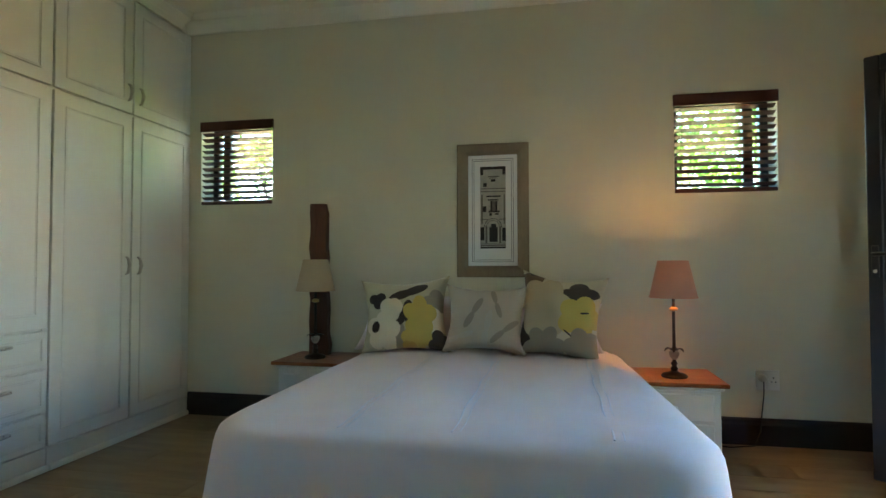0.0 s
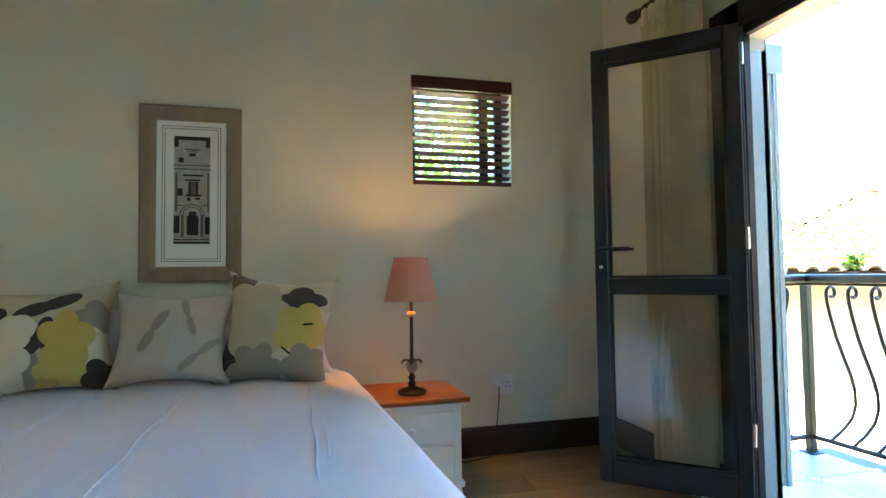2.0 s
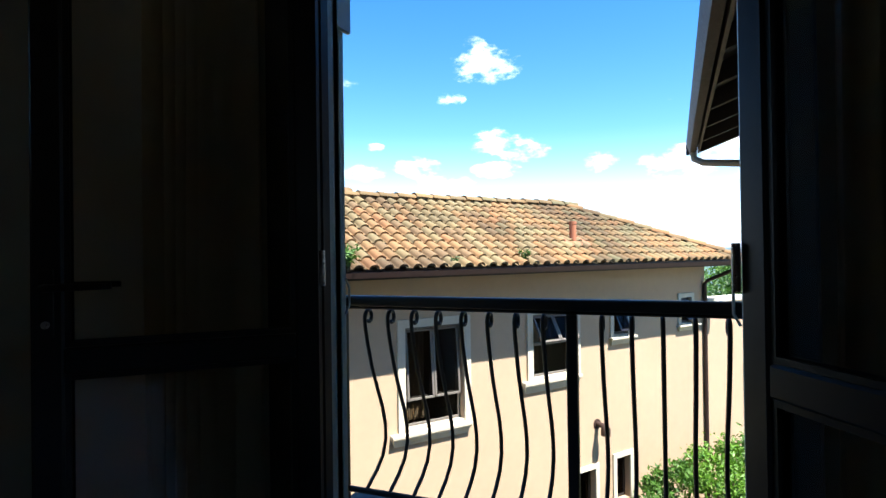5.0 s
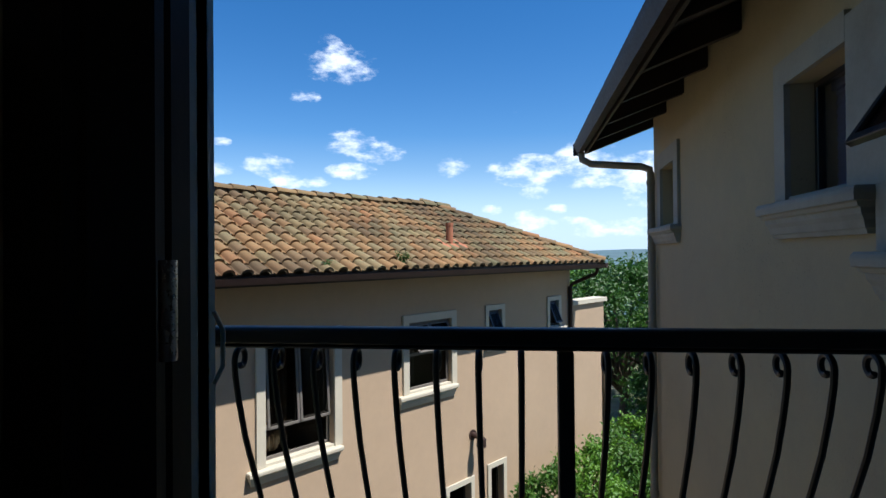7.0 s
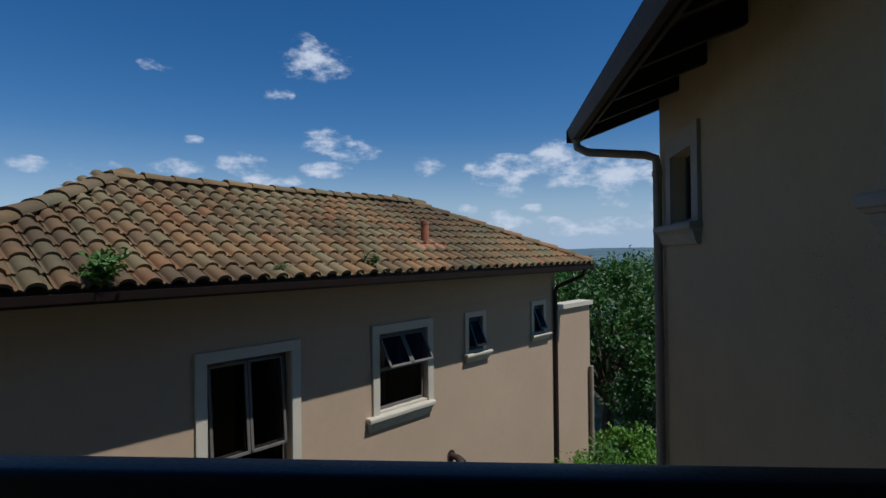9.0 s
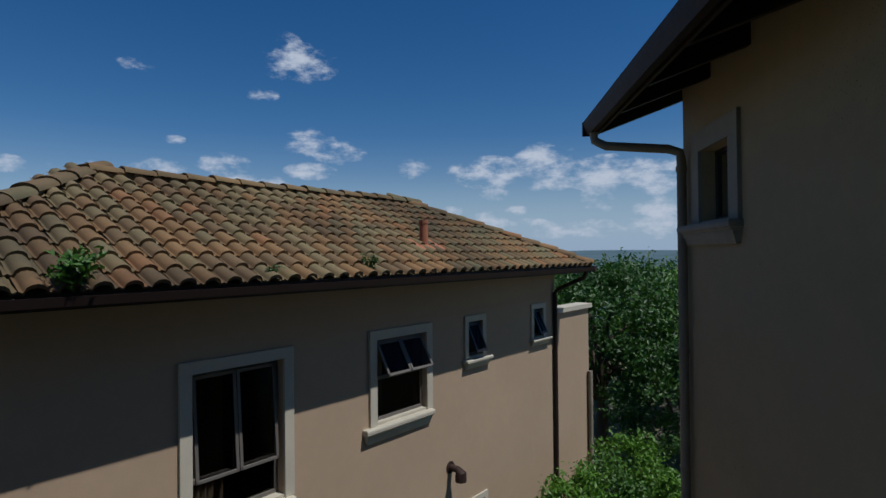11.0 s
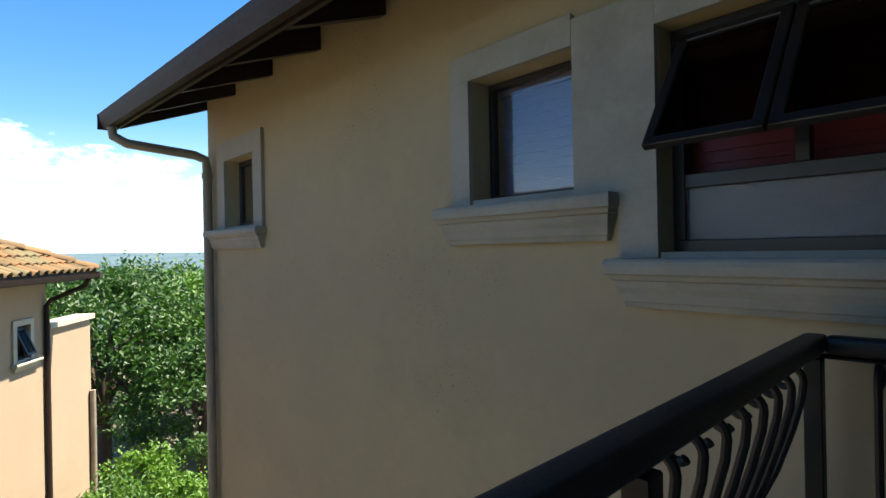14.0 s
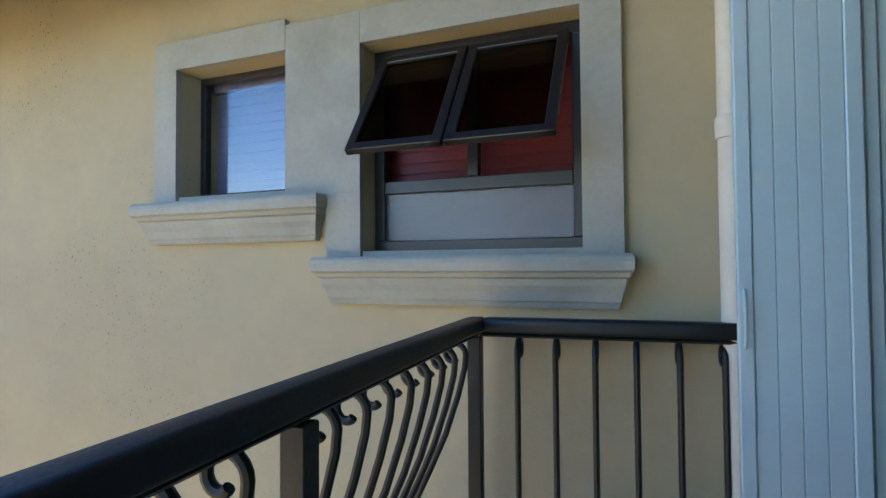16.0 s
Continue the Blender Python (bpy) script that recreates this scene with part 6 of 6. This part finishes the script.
tree((40.0, -14.0, -7), 7.2, 5.5, 0.3, LEAF_MID, "green tree far off", 16, 110, 90, 0.25)
tree((1.2, 9.5, -4.4), 8.4, 2.8, 0.2, LEAF_LIGHT, "leafy green tree outside the bed wall windows", 21, 60, 80, 0.16)
tree((4.6, 10.5, -4.4), 8.2, 2.6, 0.2, LEAF_DARK, "leafy green tree outside the bed wall windows", 22, 56, 70, 0.16)
tree((7.2, 13.5, -4.4), 9.4, 2.6, 0.2, LEAF_DARK, "green tree in the garden beside the house", 23, 100, 100, 0.18, low=0.5)
tree((-3.0, 12.0, -4.4), 8.0, 3.0, 0.2, LEAF_DARK, "green tree in the garden beside the house", 24, 90, 90, 0.18)
for k, (u, t, h, r, mtl) in enumerate(((4.9, 0.9, 2.35, 0.7, LEAF_MID), (5.8, 1.2, 2.45, 0.9, LEAF_LIGHT), (6.9, 1.3, 2.35, 1.0, LEAF_MID), (8.0, 1.3, 2.55, 0.9, LEAF_LIGHT), (4.1, 0.9, 1.95, 0.55, LEAF_MID), (7.6, 2.3, 2.3, 0.9, LEAF_LIGHT), (2.4, 1.0, 1.5, 0.6, LEAF_LIGHT))):
    tree(put_n(u, t, -5.0).to_tuple(), h, r, 0.05, mtl, "green garden shrub against the neighbour's wall", 40 + k, 46, 110, 0.10, 0.7, "shrubs along the wall", "shrub", 0.2)


def weed(u, t, h, seed, material, n=9):
    rnd = random.Random(seed)
    z = NE + SL * (V0 - t) + 0.06
    w = thing("roof_weed", put_n(u, t, z), "small green weed growing from the roof tiles", "weed", "weeds on the roof")
    b = put_n(u, t, z - 0.02)
    bm, centres = B(), []
    for k in range(n):
        d = Vector((rnd.uniform(-0.6, 0.6), rnd.uniform(-0.6, 0.6), 1)) * h * rnd.uniform(0.5, 1)
        tube(bm, [b, b + d * 0.5, b + d], [0.005, 0.004, 0.002], 5)
        centres += [(b + d * q, h * 0.25) for q in (0.6, 0.8, 1.0)]
    part("stalks", bm, BARK, w)
    v, f = foliage(None, rnd, centres, 9, h * 0.26, 0.5)
    leaf_mesh("leaves", v, f, material, w)


weed(-1.05, V0 + 0.03, 0.30, 61, LEAF_MID, 14)
weed(0.62, V0 - 0.04, 0.12, 62, LEAF_DARK, 6)
weed(1.95, V0 - 0.10, 0.17, 63, LEAF_DARK, 6)

# satellite dish in the garden, mirrored in the open door leaf
def satellite_dish(x, y, z, face):
    d = thing("satellite_dish", (x, y, -4.4), "white satellite dish on a tall steel mast in the garden", "satellite dish")
    part("mast", tube(B(), [(x, y, -4.4), (x, y, z - 0.05)], 0.04, 12), STEEL, d, smooth=True)
    m = Matrix.Translation((x, y, z)) @ Matrix.Rotation(radians(face), 4, "Z") @ Matrix.Rotation(radians(72), 4, "Y") @ Matrix.Translation((0, 0, 0.06))
    part("bowl", lathe(B(), [(0.03, 0.0), (0.14, 0.012), (0.27, 0.05), (0.40, 0.115), (0.405, 0.110), (0.27, 0.04), (0.14, 0.0), (0.03, -0.012)], 36, m, cap=False), DISH_WHITE, d, "shallow white bowl", smooth=True)
    arm = m @ Vector((-0.38, 0, 0.10)), m @ Vector((-0.1, 0, 0.55))
    part("arm", tube(B(), arm, 0.014, 8), STEEL, d, smooth=True)
    part("receiver", lathe(B(), [(0.02, 0), (0.04, 0.02), (0.04, 0.10), (0.02, 0.12)], 14, Matrix.Translation(arm[1]) @ Matrix.Rotation(radians(face), 4, "Z")), DISH_WHITE, d, "grey receiver head", smooth=True)


satellite_dish(8.2, 10.55, 1.2, 246)

# ---- ground and distance ----
bm = B()
radii = (0, 4, 8, 14, 22, 34, 50, 80, 130, 220, 380, 650, 1100, 1700, 2500, 3400)
rows = []
for r in radii:
    row = []
    for k in range(96):
        a = 2 * math.pi * k / 96
        x, y = 8 + r * math.cos(a), 2 + r * math.sin(a)
        z = -4.4 - 0.6 * min(1, max(0, (x - 8) / 14))
        if r > 34:
            z = -6 - min(60, (r - 34) * 0.16)
        if r > 600:
            z = -66 + (r - 600) * 0.028 + 26 * noise.noise(Vector((x / 700, y / 700, 0.5))) + 9 * noise.noise(Vector((x / 180, y / 180, 3)))
        row.append(bm.verts.new((x, y, z)))
        if r == 0:
            break
    rows.append(row)
for a, b in zip(rows, rows[1:]):
    if len(a) == 1:
        for k in range(96):
            bm.faces.new((a[0], b[k], b[(k + 1) % 96]))
    else:
        bridge(bm, a, b)
bmesh.ops.recalc_face_normals(bm, faces=bm.faces[:])
# ground past 60 m takes the hill colour with haze painted in
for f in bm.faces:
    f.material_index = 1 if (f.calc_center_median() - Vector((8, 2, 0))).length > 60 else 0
solid("ground", bm, [EARTH, HAZED_HILLS], "garden ground falling away to wooded hills coloured with distance haze", "ground", kind="structure", smooth=True)

# ---- pieces: planks, tiles, roof tiles ----
PL_L, PL_W = 1.28, 0.192
plank = mesh_of("plank", bx(B(), -PL_L / 2 + 0.0008, PL_L / 2 - 0.0008, -PL_W / 2 + 0.0008, PL_W / 2 - 0.0008, -0.0075, 0, 0.0012), FLOOR_WOOD)
j = 0
y = SY + PL_W / 2
while y < NY + 0.1:
    x = -0.55 + (0.4 * (j % 3)) - 0.3
    while x < EX + 0.5:
        left, right = x - PL_L / 2, min(x + PL_L / 2, EX + 0.15)
        if right - left > 0.05:
            ob = new("plank", plank)
            ob.parent, ob.location = floor, (0.5 * (left + right), min(y, NY - PL_W / 2 + 0.02), FZ)
            ob.scale.x = (right - left) / PL_L
        x += PL_L
    y += PL_W
    j += 1
TS = 0.40
quad = B()
cut = 0.045
o = [(-TS / 2 + cut, -TS / 2 + 0.002), (TS / 2 - cut, -TS / 2 + 0.002), (TS / 2 - 0.002, -TS / 2 + cut), (TS / 2 - 0.002, TS / 2 - cut), (TS / 2 - cut, TS / 2 - 0.002), (-TS / 2 + cut, TS / 2 - 0.002), (-TS / 2 + 0.002, TS / 2 - cut), (-TS / 2 + 0.002, -TS / 2 + cut)]
prism(quad, o, -0.004, 0.0, lambda a, p, q: (p, q, a))
tile = mesh_of("tile", quad, TILE)
s = cut - 0.004
inset = mesh_of("corner_tile", prism(B(), [(-s, 0), (0, -s), (s, 0), (0, s)], -0.004, 0.0003, lambda a, p, q: (p, q, a)), TILE_INSET)
for i in range(3):
    for k in range(8):
        cx, cy = 5.24 + TS * i, 2.05 + TS * k
        if cx - TS / 2 > OX - 0.01 and cx + TS / 2 < RX + 0.12 and cy + TS / 2 < RYN + 0.4:
            ob = new("tile", tile)
            ob.parent, ob.location = bal, Vector((cx, cy, BF)) - Vector((5.5, 3.0, BF))
        if OX < cx + TS / 2 < RX + 0.05 and cy + TS / 2 < RYN:
            ob = new("corner_tile", inset)
            ob.parent, ob.location = bal, Vector((cx + TS / 2, cy + TS / 2, BF)) - Vector((5.5, 3.0, BF))

TW, TL = 0.208, 0.272
ANG = math.atan(SL)


def barrel(bm, m, lift=0.0):
    """A Roman tile: a round cover and a flat pan, open lip at the lower end."""
    pr = [(-TW / 2, 0.012), (-0.080, 0.0), (-0.074, 0.004)] + [(0.072 * -math.cos(math.pi * k / 6), 0.008 + 0.058 * math.sin(math.pi * k / 6)) for k in range(0, 7)] + [(0.080, 0.0), (TW / 2, 0.012)]
    lo, hi, lip = [], [], []
    for x, z in pr:
        lo.append(bm.verts.new(m @ Vector((x, -0.02, z + 0.030 + lift))))
        hi.append(bm.verts.new(m @ Vector((x * 0.93, TL + 0.02, z * 0.85 + 0.004 + lift))))
        lip.append(bm.verts.new(m @ Vector((x * 0.93, -0.018, max(-0.01, z * 0.8 + 0.010) + lift))))
    bridge(bm, lo, hi, False)
    bridge(bm, lip, lo, False)


one = B()
barrel(one, Matrix())
roof_tile = mesh_of("roof_tile", one, CLAY, True)
rest = B()
slope_len = (V0 - RT) / math.cos(ANG)
rows_n = int(slope_len / TL)
rnd = random.Random(11)
near = 0
RB = BASE[nroof]
for j in range(rows_n + 1):
    d = j * TL
    t = V0 - d * math.cos(ANG) + 0.02
    z = NE + SL * (V0 - t) + 0.03
    ua, ub = U0 + (V0 - t), U1 - (V0 - t)
    k = 0
    u = U0 + TW / 2
    while u < U1:
        if ua - 0.08 < u < ub + 0.08:
            m = NM @ Matrix.Translation((u + rnd.uniform(-0.006, 0.006), -t, z)) @ Matrix.Rotation(ANG + rnd.uniform(-0.015, 0.015), 4, "X") @ Matrix.Rotation(rnd.uniform(-0.02, 0.02), 4, "Z")
            if u < 2.6 and near < 300:
                ob = new("roof_tile", roof_tile)
                ob.parent = nroof
                ob.matrix_basis = RB @ m
                near += 1
            else:
                barrel(rest, m)
        u += TW
part("roof_tiles_far", rest, CLAY_STUFF, nroof, smooth=True, kind="stuff")
cap = B()
rows = []
for x, s in ((-0.02, 1.0), (0.40, 0.86)):
    rows.append([cap.verts.new((x, 0.135 * s * -math.cos(math.pi * k / 8), 0.085 * s * math.sin(math.pi * k / 8) + (0.018 if x < 0 else 0))) for k in range(9)])
bridge(cap, rows[0], rows[1], False)
low = [cap.verts.new((-0.018, 0.118 * -math.cos(math.pi * k / 8), 0.062 * math.sin(math.pi * k / 8) + 0.016)) for k in range(9)]
bridge(cap, low, rows[0], False)
ridge_tile = mesh_of("ridge_tile", cap, CLAY, True)
for a, b in ((put_n(RU0, RT, RZ + 0.07), put_n(RU1, RT, RZ + 0.07)), (put_n(U0, V0, NE + 0.07), put_n(RU0, RT, RZ + 0.06)), (put_n(U1, V0, NE + 0.07), put_n(RU1, RT, RZ + 0.06))):
    a, b = Vector(a), Vector(b)
    part("ridge_mortar", tube(B(), [a - Vector((0, 0, 0.035)), b - Vector((0, 0, 0.035))], 0.085, 10), CLAY, nroof)
    n = int((b - a).length / 0.37)
    d = (b - a).normalized()
    side = Vector((0, 0, 1)).cross(d).normalized()
    upv = d.cross(side)
    rot = Matrix((d, side, upv)).transposed().to_4x4()
    for k in range(n + 1):
        ob = new("ridge_tile", ridge_tile)
        ob.parent = nroof
        ob.matrix_basis = RB @ Matrix.Translation(a + d * 0.37 * k + Vector((0, 0, rnd.uniform(-0.008, 0.008)))) @ rot @ Matrix.Rotation(rnd.uniform(-0.03, 0.03), 4, "Z")
